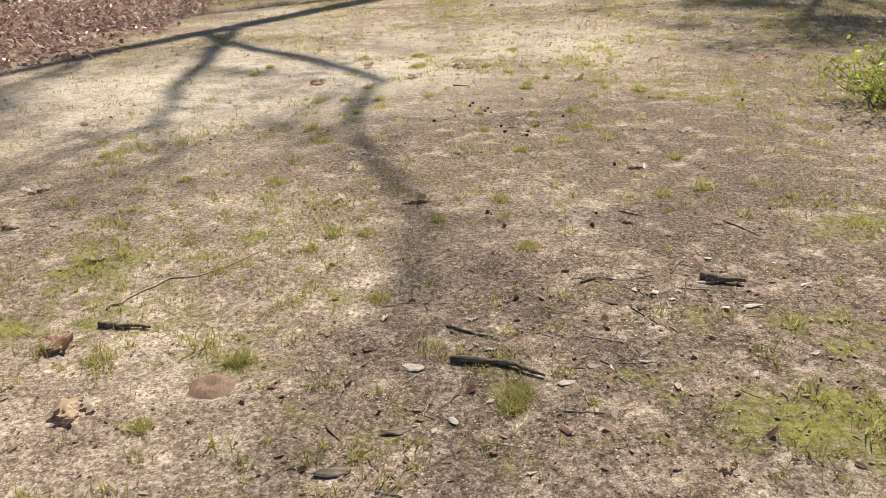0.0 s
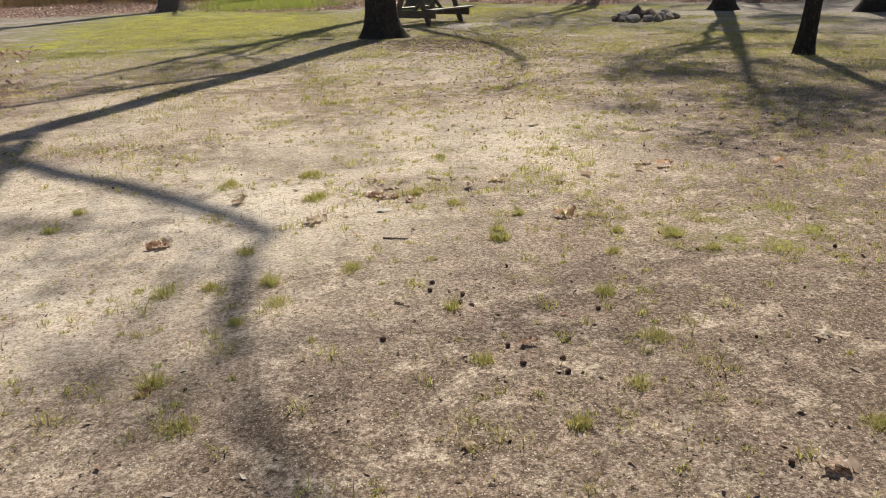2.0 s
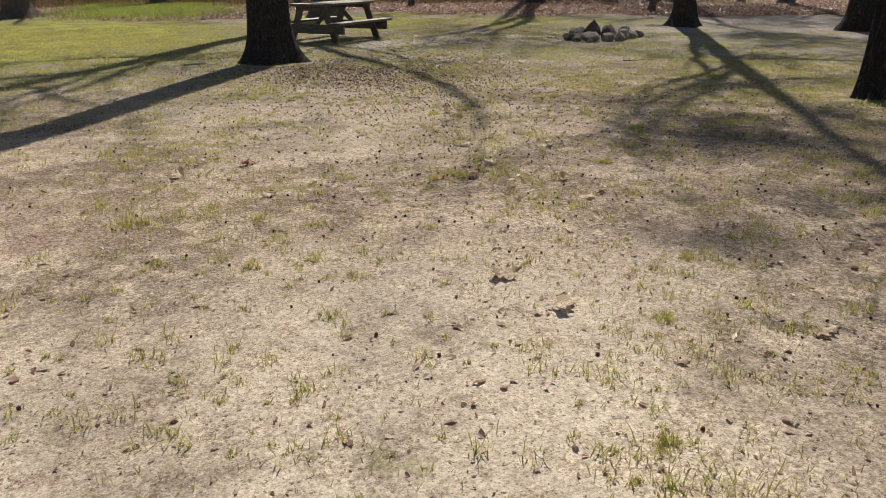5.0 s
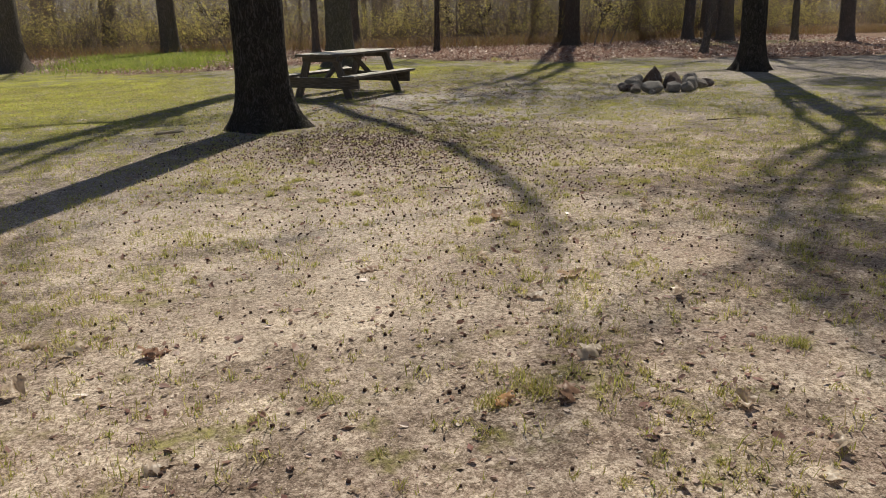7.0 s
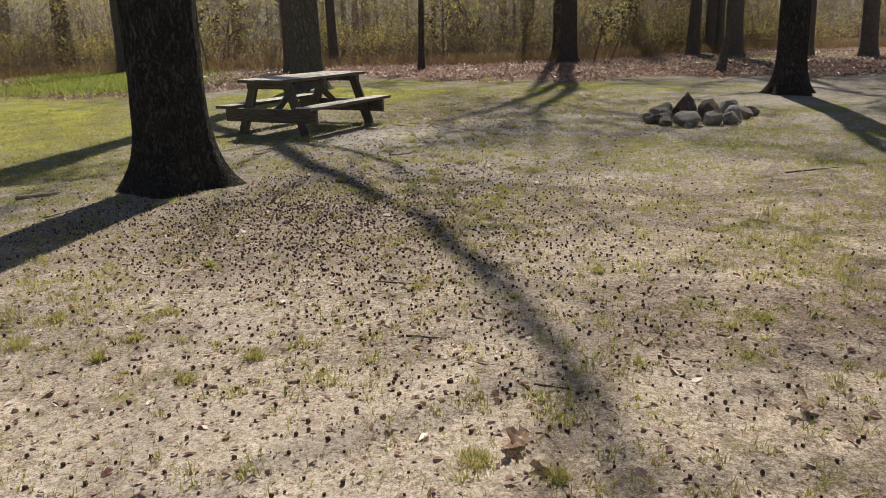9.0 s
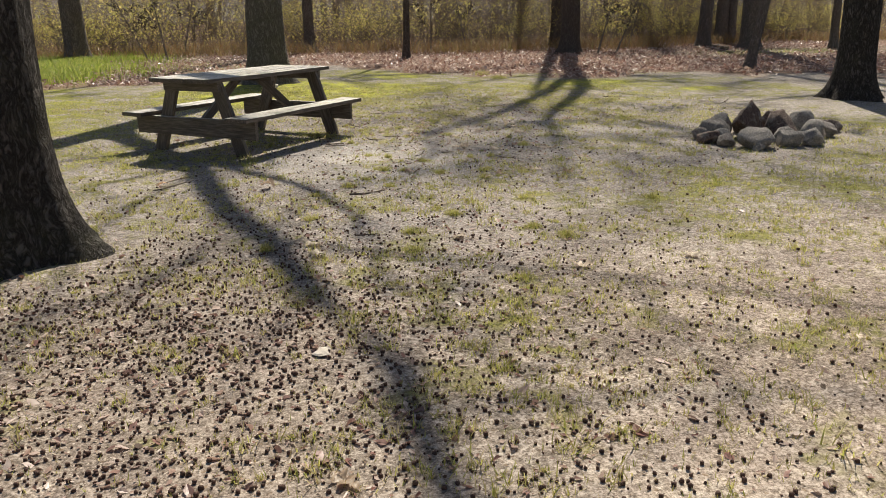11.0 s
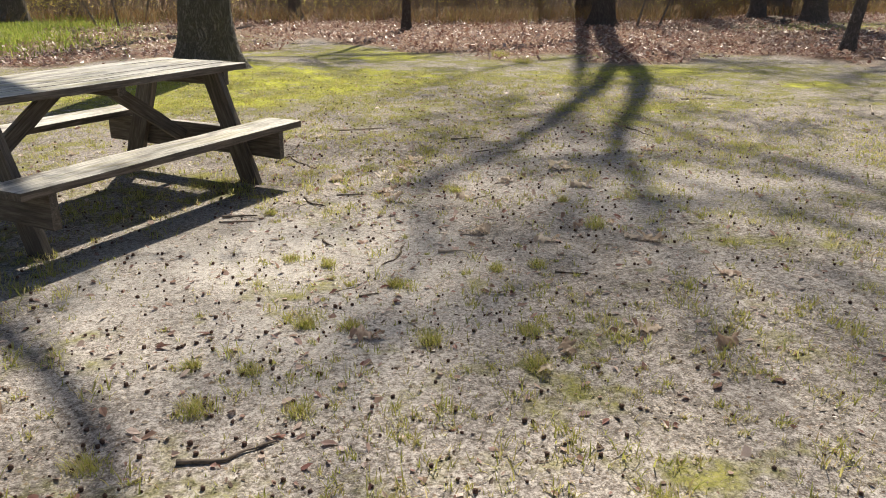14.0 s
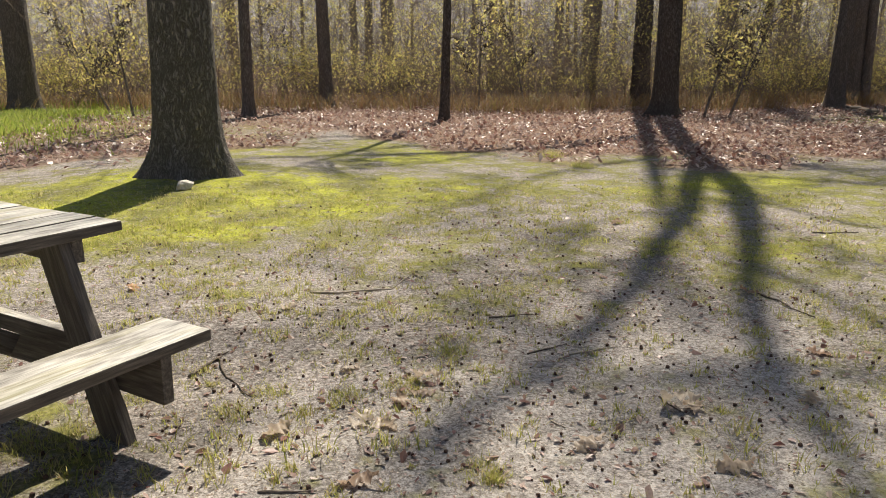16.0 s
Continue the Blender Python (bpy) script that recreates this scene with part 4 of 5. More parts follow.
# ---- fire ring ----
def stone_mesh(size, tall, seed, point=0.0):
    g = np.random.default_rng(seed)
    bm = bmesh.new()
    bmesh.ops.create_icosphere(bm, subdivisions=4, radius=1.0)
    cuts = [(Vector(g.normal(size=3)).normalized(), g.uniform(0.55, 0.85)) for _ in range(10)]
    off = Vector(g.uniform(-50, 50, 3))
    for v in bm.verts:
        p = v.co.copy()
        for nrm, lim in cuts:
            over = p.dot(nrm) - lim
            if over > 0:
                p -= nrm * over * 0.85
        p *= 1 + 0.16 * noise.noise(p * 1.7 + off) + 0.05 * noise.noise(p * 5 + off)
        if point and p.z > 0:
            p.x, p.y = p.x * (1 - point * p.z), p.y * (1 - point * p.z)
        v.co = Vector((p.x * size[0] / 2, p.y * size[1] / 2, p.z * tall / 2))
    return bm_mesh("stone", bm, STONE, True)


STONES = [(8.74, 21.78, 0.46, 0.30, 10), (9.12, 21.72, 0.32, 0.24, 80), (9.42, 21.70, 0.30, 0.22, 30), (8.47, 22.02, 0.24, 0.16, 50), (8.42, 22.28, 0.28, 0.17, 120), (8.48, 22.55, 0.24, 0.18, 20),
          (8.76, 22.62, 0.42, 0.30, 70), (9.00, 22.86, 0.34, 0.30, 15), (9.52, 23.0, 0.26, 0.32, 60), (9.50, 22.34, 0.44, 0.36, 100), (9.66, 21.90, 0.32, 0.28, 140), (10.05, 22.58, 0.44, 0.30, 40),
          (9.98, 22.08, 0.28, 0.24, 90), (10.28, 22.32, 0.28, 0.2, 10), (9.8, 22.9, 0.34, 0.26, 75), (8.92, 22.12, 0.26, 0.18, 33), (9.3, 22.02, 0.26, 0.2, 64), (9.28, 22.75, 0.3, 0.26, 5), (8.62, 22.3, 0.26, 0.2, 95), (10.2, 22.75, 0.26, 0.2, 55), (8.6, 21.6, 0.16, 0.1, 25)]
for k, (x, y, w, h, a) in enumerate(STONES):
    ob = tagged(new("fire_ring_stone", stone_mesh((w * 0.92, w * 0.85), h, 200 + k)), "grey-brown field stone of the fire ring", "stone", group="stones of the fire ring")
    ob.matrix_basis = pose(9.33 + (x - 9.4) * 0.87, 22.3 + (y - 22.3) * 0.84, h * 0.3, 0, 0, a)
ob = tagged(new("fire_ring_stone", stone_mesh((0.46, 0.32), 0.46, 240, 0.6)), "dark pointed stone propped up in the fire ring", "stone", group="stones of the fire ring")
ob.matrix_basis = pose(9.08, 22.42, 0.2, 0, 12, 20)


# ---- low shrub ----
def build_shrub():
    g = np.random.default_rng(41)
    shrub = tagged(new("low_shrub"), "low shrub with small fresh green leaves", "shrub")
    shrub.matrix_basis = pose(3.85, 6.1, 0.0)
    stems = np.array([curve_path((g.normal(0, 0.08), g.normal(0, 0.12), 0), (g.normal(0, 0.8), g.normal(0, 0.9), 0.8), 0.7 * g.uniform(0.6, 1.1), 5, 0.02, 0.2, g) for _ in range(46)])
    part("stems", mesh_of("stems", *[a if i == 0 else [a] for i, a in enumerate(tubes(stems, np.tile(np.linspace(0.005, 0.0015, 6), (46, 1)), 4))], TWIG), shrub, "thin brown stems")
    c = stems[:, 1:].reshape(-1, 3)
    c = np.repeat(c, 8, 0) + g.normal(0, 0.05, (8 * len(c), 3))
    v, f = leaf_quads(c[c[:, 2] > 0.02], 0.026, g)
    part("leaves", mesh_of("leaves", v, [f], SHRUB_LEAF, False), shrub)


build_shrub()


# ---- fallen leaves, sticks and chips ----
def oak_leaf_mesh(seed):
    """A lobed, curled dry oak leaf about 11 cm long, with its stalk."""
    g = np.random.default_rng(seed)
    n = 22
    bm = bmesh.new()
    rows = []
    curl, twist, fold = g.uniform(-3, 6), g.uniform(-8, 8), g.uniform(-0.5, 0.4)
    for i in range(n):
        t = i / (n - 1)
        w = 0.034 * math.sin(math.pi * min(1, 0.04 + t) ** 0.8) * (0.64 + 0.36 * math.cos(t * 2 * math.pi * 3.4 + seed)) + 0.002
        x = (t - 0.5) * 0.11
        z = 0.012 + curl * x * x + 0.004 * math.sin(t * 9 + seed)
        row = []
        for s in (-1, -0.5, 0, 0.5, 1):
            row.append(bm.verts.new((x, s * w, z + fold * abs(s) * w + twist * x * s * w * 4 + g.normal(0, 0.0036))))
        rows.append(row)
    for a, b in zip(rows, rows[1:]):
        for j in range(4):
            bm.faces.new((a[j], a[j + 1], b[j + 1], b[j]))
    low = min(v.co.z for v in bm.verts)
    for v in bm.verts:
        v.co.z -= low
    return bm_mesh("oak_leaf", bm, DRY_LEAF, True)


LEAF_MESHES = [oak_leaf_mesh(300 + k) for k in range(7)]
LEAVES_A = [(-1.38, 3.51), (-1.2, 2.71), (-0.99, 2.28), (-0.94, 2.34), (-2.11, 4.5), (-2.01, 3.97), (-0.33, 4.25), (0.09, 4.21), (0.12, 4.24), (-2.48, 6.12), (1.44, 4.74), (1.97, 5.53), (-0.84, 7.43), (-0.44, 8.23),
            (-0.87, 7.44), (0.47, 8.1), (3.68, 9.43), (3.5, 8.08), (0.43, 8.13), (0.49, 8.06), (0.55, 8.04), (0.66, 7.94), (-0.01, 7.64), (0.03, 7.67), (1.52, 7.32), (1.11, 8.12)]
LEAVES_B = [(1.35, 8.25), (0.93, 8.46), (2.57, 8.43), (2.45, 8.26), (2.68, 8.31), (2.01, 8.22), (3.66, 9.4), (4.13, 9.93), (3.16, 9.6), (2.16, 10.58), (4.59, 9.35), (2.27, 10.17), (0.61, 8.28), (1.17, 13.28), (1.2, 13.32),
            (0.84, 13.45), (0.66, 13.58), (2.68, 12.43), (2.93, 12.72), (3.26, 12.15), (3.36, 11.81), (3.22, 11.7), (2.96, 13.44), (2.26, 14.1), (2.94, 14.1), (3.27, 13.63)]
LEAVES_C = [(4.57, 13.22), (3.65, 13.2), (0.67, 13.1), (2.43, 12.44), (1.25, 12.39), (4.37, 14.81), (4.41, 14.83), (3.32, 14.91), (3.36, 14.8), (6.13, 17.21), (3.63, 17.44), (3.06, 22.11), (4.84, 19.82), (5.26, 19.04), (5.96, 18.99),
            (3.94, 19.76), (3.86, 21.68), (3.93, 19.99), (5.97, 22.95), (6.0, 22.98), (6.13, 23.61), (6.27, 22.73), (6.79, 22.59), (6.72, 22.65), (6.86, 22.05), (6.42, 21.45)]
LEAVES_D = [(5.13, 21.89), (5.81, 21.56), (6.2, 21.63), (5.68, 23.67), (7.05, 24.1), (7.0, 24.12), (5.7, 23.87), (5.86, 24.25), (5.81, 24.83), (4.72, 26.34), (5.6, 25.76), (8.22, 25.4), (7.54, 24.05), (7.94, 24.47), (5.46, 24.3),
            (6.95, 23.66), (8.37, 27.4), (6.54, 23.93), (6.04, 24.5), (5.95, 24.45), (5.78, 24.32), (6.1, 24.62)]
g = np.random.default_rng(51)
spots = LEAVES_A + LEAVES_B + LEAVES_C + LEAVES_D
extra = np.stack([g.uniform(-3.5, 9, 90), 1.5 + 26 * g.random(90)], 1)
for k, (x, y) in enumerate(spots + [tuple(e) for e in extra.tolist()]):
    listed = k < len(spots)
    ob = tagged(new("dry_leaf", LEAF_MESHES[int(g.integers(0, 7))]), "curled dry brown oak leaf lying on the soil", "leaf", group="dry leaves on the clearing")
    s = float(g.uniform(1.05, 1.45) if listed else g.uniform(0.45, 0.85))
    ob.matrix_basis = pose(x, y, float(gz(x, y)), float(g.normal(0, 6)), float(g.normal(0, 6)), float(g.uniform(0, 360))) @ Matrix.Scale(s, 4)


def stick(points, r, mat, label, knots=True):
    """A fallen stick along points on the ground, a little crooked, with cut ends."""
    pts = np.array([(x, y, float(gz(x, y)) + r * 0.5) for x, y in points])
    r = r * 0.7
    t = np.linspace(0, len(pts) - 1, 16)
    fine = np.stack([np.interp(t, range(len(pts)), pts[:, k]) for k in range(3)], 1)
    gg = np.random.default_rng(int(abs(points[0][0] * 1000 + points[0][1] * 77)))
    ln = np.linalg.norm(pts[-1] - pts[0])
    side = np.array([-(pts[-1] - pts[0])[1], (pts[-1] - pts[0])[0]]) / ln
    u = np.linspace(0, 1, 16)
    bends = np.interp(u, np.sort(gg.random(5)), gg.normal(0, 0.022, 5))
    sway = ln * bends + gg.normal(0, ln * 0.004, 16)
    fine[:, :2] += sway[:, None] * side
    fine[:, 2] += np.abs(0.3 * r * np.sin(u * 5 + gg.random() * 6))
    rad = np.linspace(r, r * 0.4, 16) * gg.uniform(0.72, 1.2, 16)
    rad[3::5] *= 1.35
    v, q = tubes(fine[None], rad[None], 9)
    caps = [np.arange(9)[::-1][None], (np.arange(9) + 135)[None]]
    ob = tagged(new("fallen_stick", mesh_of("fallen_stick", v, [q, np.concatenate(caps)], mat)), label, "stick", group="fallen sticks")
    return ob


DARK, PALE = "dark rough fallen stick lying on the soil", "pale barkless stick lying on the soil"
stick([(-1.12, 3.0), (-1.11, 3.12), (-0.98, 3.31), (-0.86, 3.33), (-0.75, 3.42), (-0.59, 3.62)], 0.008, PALE_STICK, "long thin pale crooked stick on the moss")
for pts, r in [([(-1.12, 2.87), (-0.91, 2.85)], 0.018), ([(0.25, 2.56), (0.43, 2.53), (0.57, 2.44)], 0.019), ([(0.24, 2.81), (0.41, 2.71)], 0.009), ([(0.82, 3.15), (0.89, 3.2), (0.97, 3.17)], 0.009),
               ([(1.17, 3.99), (1.28, 3.9)], 0.006), ([(1.66, 3.82), (1.76, 3.61)], 0.006), ([(1.22, 3.23), (1.35, 3.44)], 0.006), ([(1.28, 3.17), (1.21, 2.99)], 0.006), ([(-0.15, 2.19), (-0.1, 2.11)], 0.005),
               ([(3.58, 15.34), (3.69, 15.26)], 0.007), ([(3.24, 16.0), (3.4, 15.9)], 0.007), ([(7.53, 18.57), (8.19, 18.59)], 0.012), ([(3.3, 16.83), (3.5, 16.71)], 0.007), ([(0.39, 7.24), (0.52, 7.17)], 0.008)]:
    stick(pts, r, STICK, DARK)
for pts, r in [([(4.44, 21.27), (4.57, 21.24), (4.72, 21.29)], 0.011), ([(4.47, 19.64), (4.54, 19.69)], 0.006), ([(4.23, 20.1), (4.38, 20.08)], 0.006), ([(4.68, 23.63), (4.87, 23.59)], 0.012),
               ([(5.18, 23.91), (5.2, 23.75), (5.27, 23.65)], 0.012), ([(5.15, 23.06), (5.19, 22.95)], 0.009), ([(5.54, 22.85), (5.45, 22.7), (5.36, 22.61)], 0.008), ([(5.18, 22.28), (5.27, 22.29)], 0.007),
               ([(6.11, 22.3), (6.24, 22.23)], 0.008), ([(5.11, 24.91), (5.24, 25.11), (5.29, 25.16)], 0.010), ([(5.24, 25.11), (5.27, 24.88), (5.36, 24.65)], 0.009), ([(6.61, 25.35), (6.86, 25.35)], 0.009),
               ([(6.97, 24.23), (6.99, 24.07)], 0.007), ([(6.62, 24.8), (6.84, 24.88)], 0.007), ([(5.38, 23.9), (5.56, 23.85)], 0.008), ([(8.28, 25.41), (8.28, 24.93)], 0.010), ([(9.77, 26.75), (10.13, 26.67)], 0.010)]:
    stick(pts, r, STICK, DARK)
for pts, r in [([(3.0, 21.92), (3.33, 22.25)], 0.012), ([(3.07, 22.21), (3.4, 22.54)], 0.010), ([(4.66, 23.55), (4.86, 23.48)], 0.010), ([(10.99, 25.29), (11.4, 25.75)], 0.018), ([(5.67, 22.71), (5.8, 22.69)], 0.014),
               ([(5.73, 26.03), (5.89, 25.97), (6.2, 26.01), (6.36, 26.26)], 0.010), ([(6.81, 24.74), (7.07, 24.8)], 0.007), ([(6.47, 24.15), (6.5, 24.08)], 0.006), ([(0.98, 2.79), (1.05, 2.88)], 0.005), ([(1.2, 19.4), (1.5, 19.7)], 0.012)]:
    stick(pts, r, PALE_STICK, PALE)
stick([(1.33, 3.16), (1.5, 3.1)], 0.028, STICK, "short broken log with pale torn bark")


def chip(x, y, ln, wd, mat, name, label, a):
    """A split flake of wood or bark, thicker in its middle."""
    gg = np.random.default_rng(int(abs(x * 991 + y * 313)) + 5)
    bm = bmesh.new()
    n = 9
    ring = [(math.cos(t) * ln / 2 * gg.uniform(0.6, 1.15), math.sin(t) * wd / 2 * gg.uniform(0.45, 1.25)) for t in np.arange(n) * 2 * math.pi / n]
    low = [bm.verts.new((px, py, 0)) for px, py in ring]
    top = [bm.verts.new((px * 0.85, py * 0.8, wd * 0.07 * gg.uniform(0.3, 1.6))) for px, py in ring]
    mid = bm.verts.new((0, 0, wd * 0.11))
    for i in range(n):
        j = (i + 1) % n
        bm.faces.new((low[i], low[j], top[j], top[i]))
        bm.faces.new((top[i], top[j], mid))
    bm.faces.new(low[::-1])
    ob = tagged(new(name, bm_mesh(name, bm, mat)), label, "chip", group="flakes on the soil")
    ob.matrix_basis = pose(x, y, float(gz(x, y)) + 0.004, 0, 6, a)


for x, y, ln, wd, a in [(0.12, 2.52, 0.10, 0.05, 160), (0.63, 2.40, 0.085, 0.03, 20), (0.93, 2.52, 0.06, 0.02, 0), (0.25, 2.20, 0.055, 0.03, 120), (0.40, 2.63, 0.04, 0.02, 10), (0.19, 2.15, 0.04, 0.02, 60), (1.34, 3.13, 0.09, 0.035, 170),
                        (1.11, 3.05, 0.06, 0.035, 40), (1.03, 3.08, 0.05, 0.03, 90), (1.43, 3.36, 0.04, 0.03, 0), (1.45, 2.9, 0.09, 0.03, 175), (1.16, 2.98, 0.04, 0.025, 10)]:
    chip(x, y, ln, wd, CHIP, "wood_chip", "pale splintered wood chip on the soil", a)
for x, y, ln, wd, a in [(0.07, 2.15, 0.12, 0.04, 15), (-0.10, 1.97, 0.13, 0.05, 5), (0.90, 2.98, 0.11, 0.06, 140), (1.02, 2.93, 0.08, 0.04, 70)]:
    chip(x, y, ln, wd, STICK, "bark_flake", "dark flake of fallen bark on the soil", a)


# ---- grass clumps, saplings and the pale stone ----
def grass_clump(x, y, r, h, seed):
    """One dense fresh tuft of grass."""
    gg = np.random.default_rng(seed)
    n = int(110 + 1500 * r)
    a, d = gg.uniform(0, 6.283, n), r * np.sqrt(gg.random(n)) * gg.uniform(0.5, 1.2, n)
    v, q, t = blades(np.stack([d * np.cos(a), d * np.sin(a), np.full(n, -0.004)], 1), h * 0.55 * (1.25 - d / r * 0.6), 0.0014, gg, 1.2)
    ob = tagged(new("grass_clump", mesh_of("grass_clump", v, [q, t], GRASS, False)), "dense clump of fresh green grass in the soil", "grass", group="grass clumps", kind="stuff")
    ob.matrix_basis = pose(x, y, float(gz(x, y)))


CLUMPS = [(0.47, 2.33, 0.06, 0.085), (-0.48, 2.59, 0.08, 0.04), (0.06, 8.79, 0.13, 0.05), (-0.53, 8.63, 0.1, 0.06), (0.06, 8.14, 0.09, 0.06), (1.99, 6.87, 0.12, 0.06), (1.15, 7.49, 0.12, 0.035), (0.69, 7.76, 0.09, 0.035),
          (2.58, 12.48, 0.1, 0.08), (2.39, 12.45, 0.07, 0.06), (4.87, 15.66, 0.18, 0.05), (3.73, 19.09, 0.2, 0.05), (5.49, 19.63, 0.11, 0.05), (4.99, 20.4, 0.11, 0.05), (4.6, 20.05, 0.1, 0.05), (5.36, 19.9, 0.09, 0.04),
          (5.36, 21.83, 0.1, 0.04), (4.92, 22.12, 0.12, 0.05), (5.4, 22.34, 0.08, 0.04), (9.6, 31.83, 0.22, 0.2), (9.58, 30.76, 0.2, 0.16)]
for k, (x, y, r, h) in enumerate(CLUMPS):
    grass_clump(x, y, r, h, 500 + k)
for k, (x, y) in enumerate([(4.62, 24.41), (4.78, 24.5), (6.11, 23.85), (5.44, 24.66), (5.3, 24.5), (4.95, 24.75), (6.0, 24.6), (6.3, 24.9), (5.75, 24.55)]):
    grass_clump(x, y, 0.11, 0.05, 540 + k)
for k, (x, y, lean) in enumerate([(2.45, 41.8, -0.45), (3.0, 41.2, -0.15), (15.8, 37.8, 0.3), (16.4, 37.7, 0.45), (11.5, 41.5, 0.02), (3.9, 47.0, 0.1), (3.5, 44.1, 0.25), (13.2, 42.6, -0.2), (19.2, 41.6, 0.3), (7.0, 47.5, -0.25)]):
    make_tree((x, y), 0.055, 3.2, 560 + k, "thin arching sapling with young leaves in the litter", lean=(lean, 0.05), crown=0.7, leaves=0.12, first=0.25, bark=BARK_HAZED, flare=0.3, name="sapling")
pale = tagged(new("pale_stone", stone_mesh((0.22, 0.13), 0.12, 590)), "small pale stone in the moss by the oak", "stone")
pale.data.materials[0] = CHIP
pale.matrix_basis = pose(4.83, 29.55, float(gz(4.83, 29.55)) + 0.03, 0, 0, 20)
stick([(20.6, 37.9), (21.4, 39.2), (22.3, 41.4)], 0.10, STICK, "fallen log lying in the leaf litter")
stick([(0.85, 20.3), (1.18, 20.44)], 0.03, PALE_STICK, PALE)
for x, y, a in ((0.47, 7.77, 20), (3.73, 18.40, 70)):
    chip(x, y, 0.12, 0.085, CHIP, "flat_stone", "flat pale stone half sunk in the soil", a)

# ---- small tufts, acorns and twigs ----
TUFTS_NEAR = [(-0.54, 6.73), (-0.76, 6.71), (-0.40, 6.29), (0.57, 5.68), (1.08, 5.36), (1.30, 5.69), (0.77, 5.16), (-0.56, 5.45), (1.97, 6.83), (2.09, 6.59), (1.55, 6.67), (1.02, 7.04), (0.09, 8.22), (-0.52, 8.74),
              (0.06, 8.85), (-1.46, 8.23), (-1.55, 7.90), (1.26, 7.45), (-0.69, 5.80), (0.17, 6.82), (-0.22, 6.47), (1.29, 6.18), (-0.38, 7.22), (1.74, 4.92), (0.56, 6.20), (-0.25, 6.72), (0.44, 2.26), (-0.04, 3.05),
              (-0.51, 2.59), (-0.30, 3.76), (-0.15, 3.78), (-0.39, 3.59), (0.22, 3.92), (0.56, 4.20), (0.64, 3.54), (-1.01, 2.61), (-0.73, 2.20), (-1.29, 4.65), (-1.98, 5.22), (-0.73, 4.57), (1.46, 4.24), (1.70, 4.32)]
TUFTS_ON = [(4.92, 22.05), (5.35, 21.77), (5.09, 21.99), (6.13, 23.80), (6.63, 22.88), (6.68, 23.39), (4.49, 21.84), (4.68, 21.75), (6.07, 22.40), (5.86, 22.41), (4.96, 22.84), (5.12, 22.70), (4.95, 23.61), (5.36, 22.36),
            (5.65, 21.50), (4.99, 20.38), (4.57, 20.03), (5.48, 19.65), (5.38, 19.92), (4.19, 21.32), (4.50, 21.54), (4.81, 21.43), (5.74, 21.74), (4.48, 19.66), (4.89, 18.96), (3.67, 19.99), (6.56, 20.36), (5.66, 20.69),
            (4.04, 20.61), (2.19, 16.74), (1.91, 16.21), (2.05, 16.40), (1.54, 16.52), (2.56, 16.00), (3.27, 19.55), (4.52, 16.56), (4.90, 15.64), (2.28, 15.87), (3.48, 16.65), (3.38, 14.71), (2.41, 17.54), (3.17, 14.89),
            (1.66, 16.82), (0.01, 8.80), (0.03, 8.17), (2.61, 9.93), (3.80, 12.52), (3.14, 10.53), (2.10, 9.13), (0.73, 8.08), (1.71, 6.98), (1.03, 7.02), (1.05, 7.18), (1.56, 7.39), (1.10, 9.10), (0.93, 7.77)]
g = np.random.default_rng(71)
for k, (x, y) in enumerate(TUFTS_NEAR + TUFTS_ON):
    grass_clump(x, y, float(g.uniform(0.035, 0.075)), float(g.uniform(0.055, 0.085)), 600 + k)


def acorn_mesh():
    """A nut in its rough cap, lying on its side."""
    prof = [(-0.011, 0.0), (-0.010, 0.006), (-0.004, 0.0105), (0.0, 0.0112), (0.001, 0.0095), (0.008, 0.0088), (0.014, 0.0055), (0.017, 0.0012), (0.0175, 0.0)]
    bm = bmesh.new()
    rows = [[bm.verts.new((x, r * math.cos(a), r * math.sin(a) + 0.010)) for a in np.arange(8) * math.pi / 4] for x, r in prof[1:-1]]
    for a, b in zip(rows, rows[1:]):
        for j in range(8):
            bm.faces.new((a[j], a[(j + 1) % 8], b[(j + 1) % 8], b[j]))
    for row, (x, _) in ((rows[0][::-1], prof[0]), (rows[-1], prof[-1])):
        end = bm.verts.new((x, 0, 0.010))
        for j in range(8):
            bm.faces.new((row[j], row[(j + 1) % 8], end))
    return bm_mesh("acorn", bm, HUSK, True)


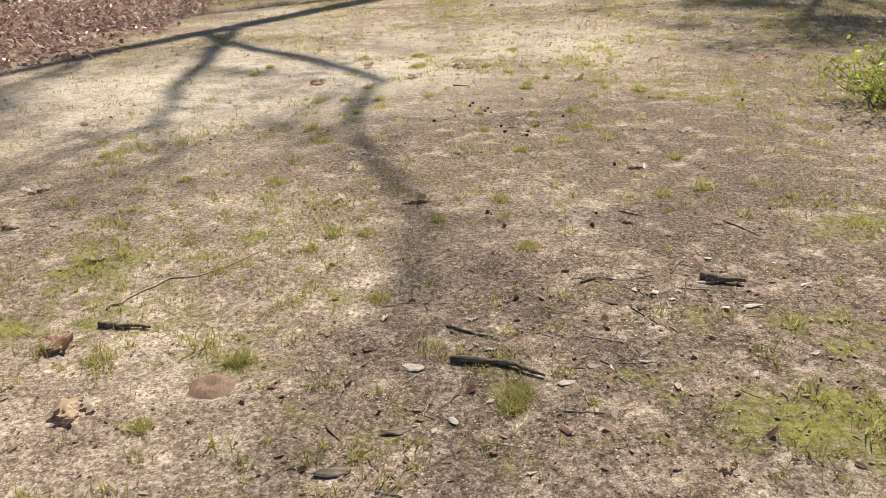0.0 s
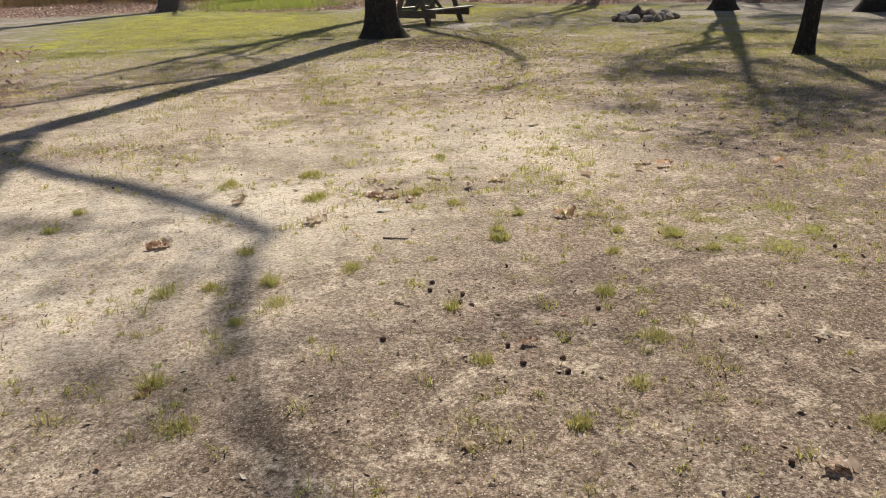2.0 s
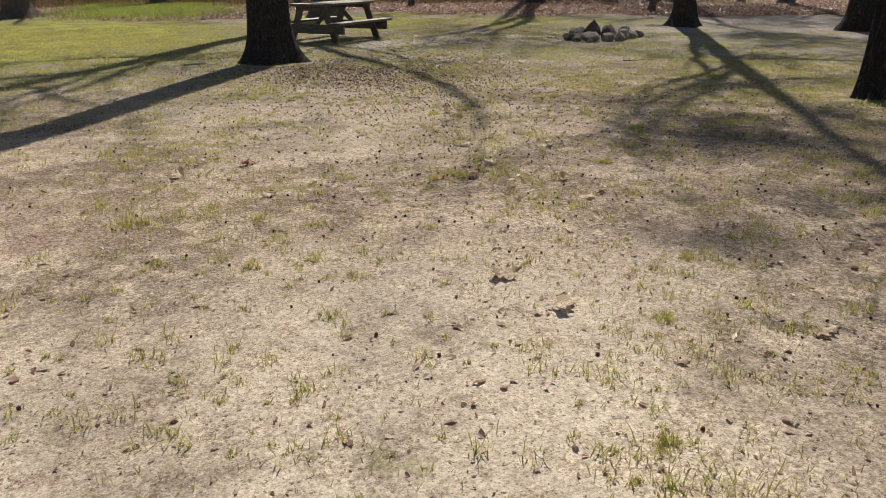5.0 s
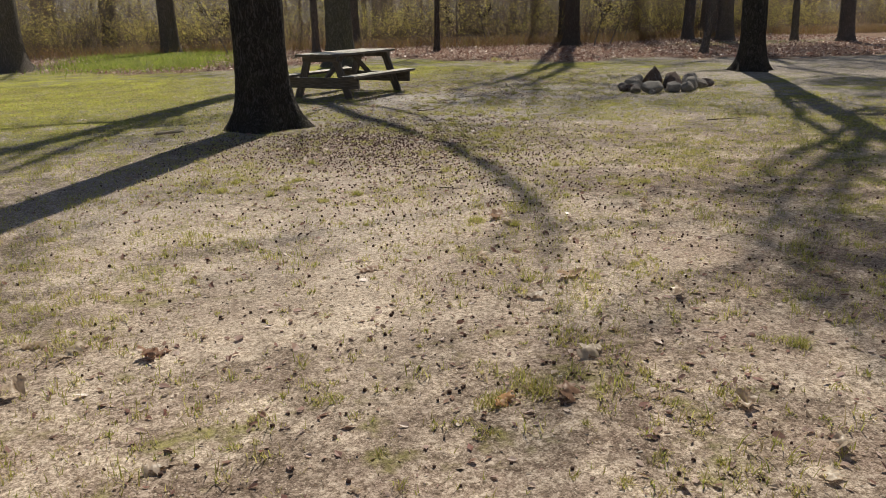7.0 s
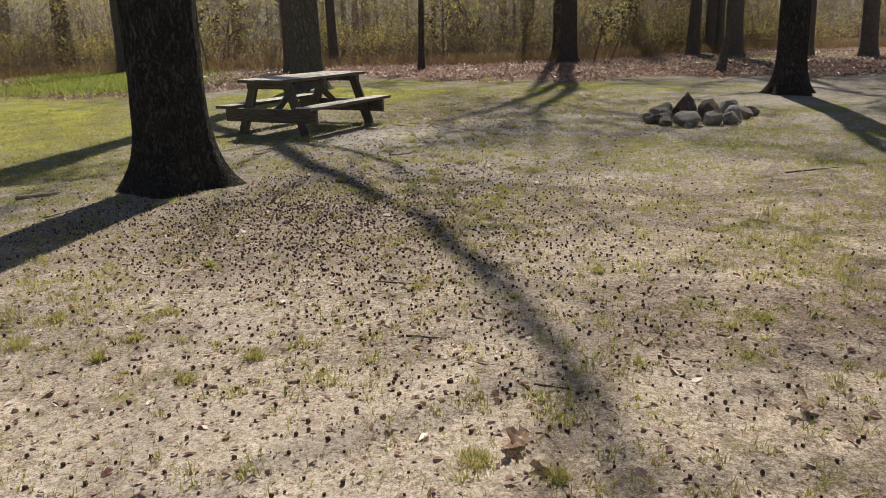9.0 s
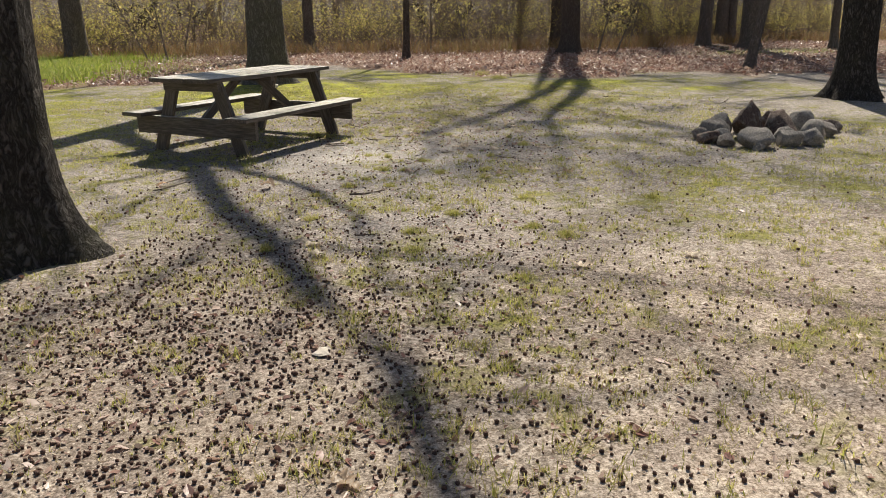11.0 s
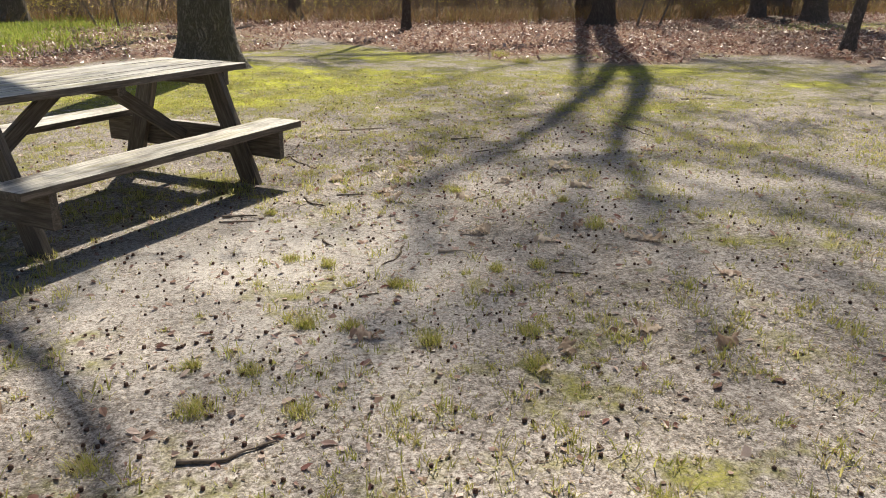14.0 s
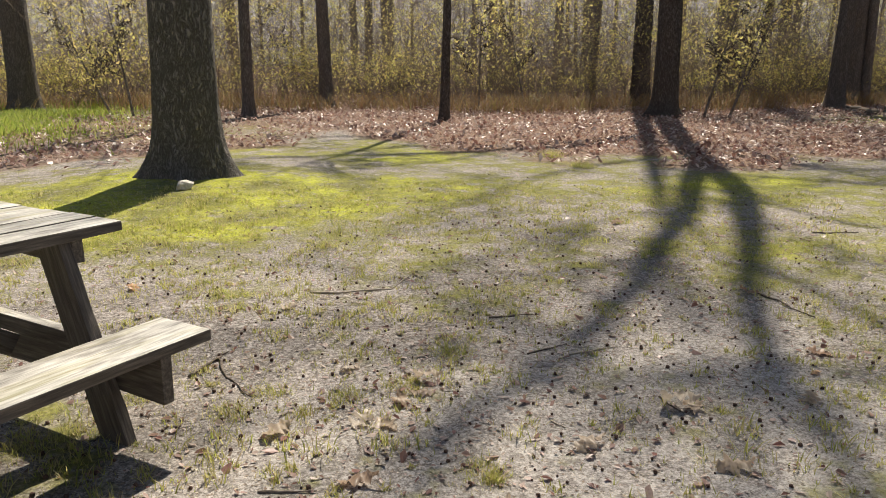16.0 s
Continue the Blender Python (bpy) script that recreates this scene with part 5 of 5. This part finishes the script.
ACORN = acorn_mesh()
ACORNS = [(0.53, 6.50), (0.50, 6.41), (0.64, 6.33), (0.61, 6.25), (0.21, 5.95), (0.70, 5.78), (0.71, 5.61), (0.86, 5.51), (1.19, 6.01), (0.88, 5.62), (1.32, 4.80), (2.72, 6.44), (0.99, 3.79), (0.55, 3.81),
          (0.53, 3.02), (0.48, 4.01)]
for x, y in ACORNS:
    ob = tagged(new("acorn", ACORN), "dark brown acorn lying on the bare soil", "acorn", group="acorns on the soil")
    ob.matrix_basis = pose(x, y, float(gz(x, y)) - 0.002, 0, 0, float(g.uniform(0, 360)))
for cx, cy, spread, n in ((1.1, 3.1, 0.22, 26), (0.75, 2.6, 0.25, 12), (0.3, 2.2, 0.2, 14), (1.4, 2.7, 0.3, 12), (5.4, 23.4, 0.7, 10), (4.3, 19.9, 0.6, 8)):
    for _ in range(n):
        x, y, a, ln = float(g.normal(cx, spread)), float(g.normal(cy, spread)), float(g.uniform(0, 6.28)), float(g.uniform(0.06, 0.2))
        stick([(x, y), (x + ln * math.cos(a), y + ln * math.sin(a))], float(g.uniform(0.002, 0.004)), PALE_STICK if g.random() < 0.75 else STICK, "thin dry broken twig on the soil")


def ant_hill(x, y):
    """A low ring of loose reddish soil round a hole."""
    gg = np.random.default_rng(73)
    rings = [(0.004, 0.002), (0.016, 0.006), (0.034, 0.020), (0.055, 0.014), (0.085, -0.004)]
    bm = bmesh.new()
    rows = [[bm.verts.new((r * math.cos(a) * gg.uniform(0.88, 1.12), r * math.sin(a) * gg.uniform(0.88, 1.12), z + gg.normal(0, 0.0012))) for a in np.arange(20) * math.pi / 10] for r, z in rings]
    for a, b in zip(rows, rows[1:]):
        for j in range(20):
            bm.faces.new((a[j], b[j], b[(j + 1) % 20], a[(j + 1) % 20]))
    bm.faces.new(rows[0])
    ob = tagged(new("ant_hill", bm_mesh("ant_hill", bm, MOUND, True)), "small ring-shaped mound of reddish loose soil", "ant hill")
    ob.matrix_basis = pose(x, y, float(gz(x, y)))


ant_hill(-0.57, 2.43)
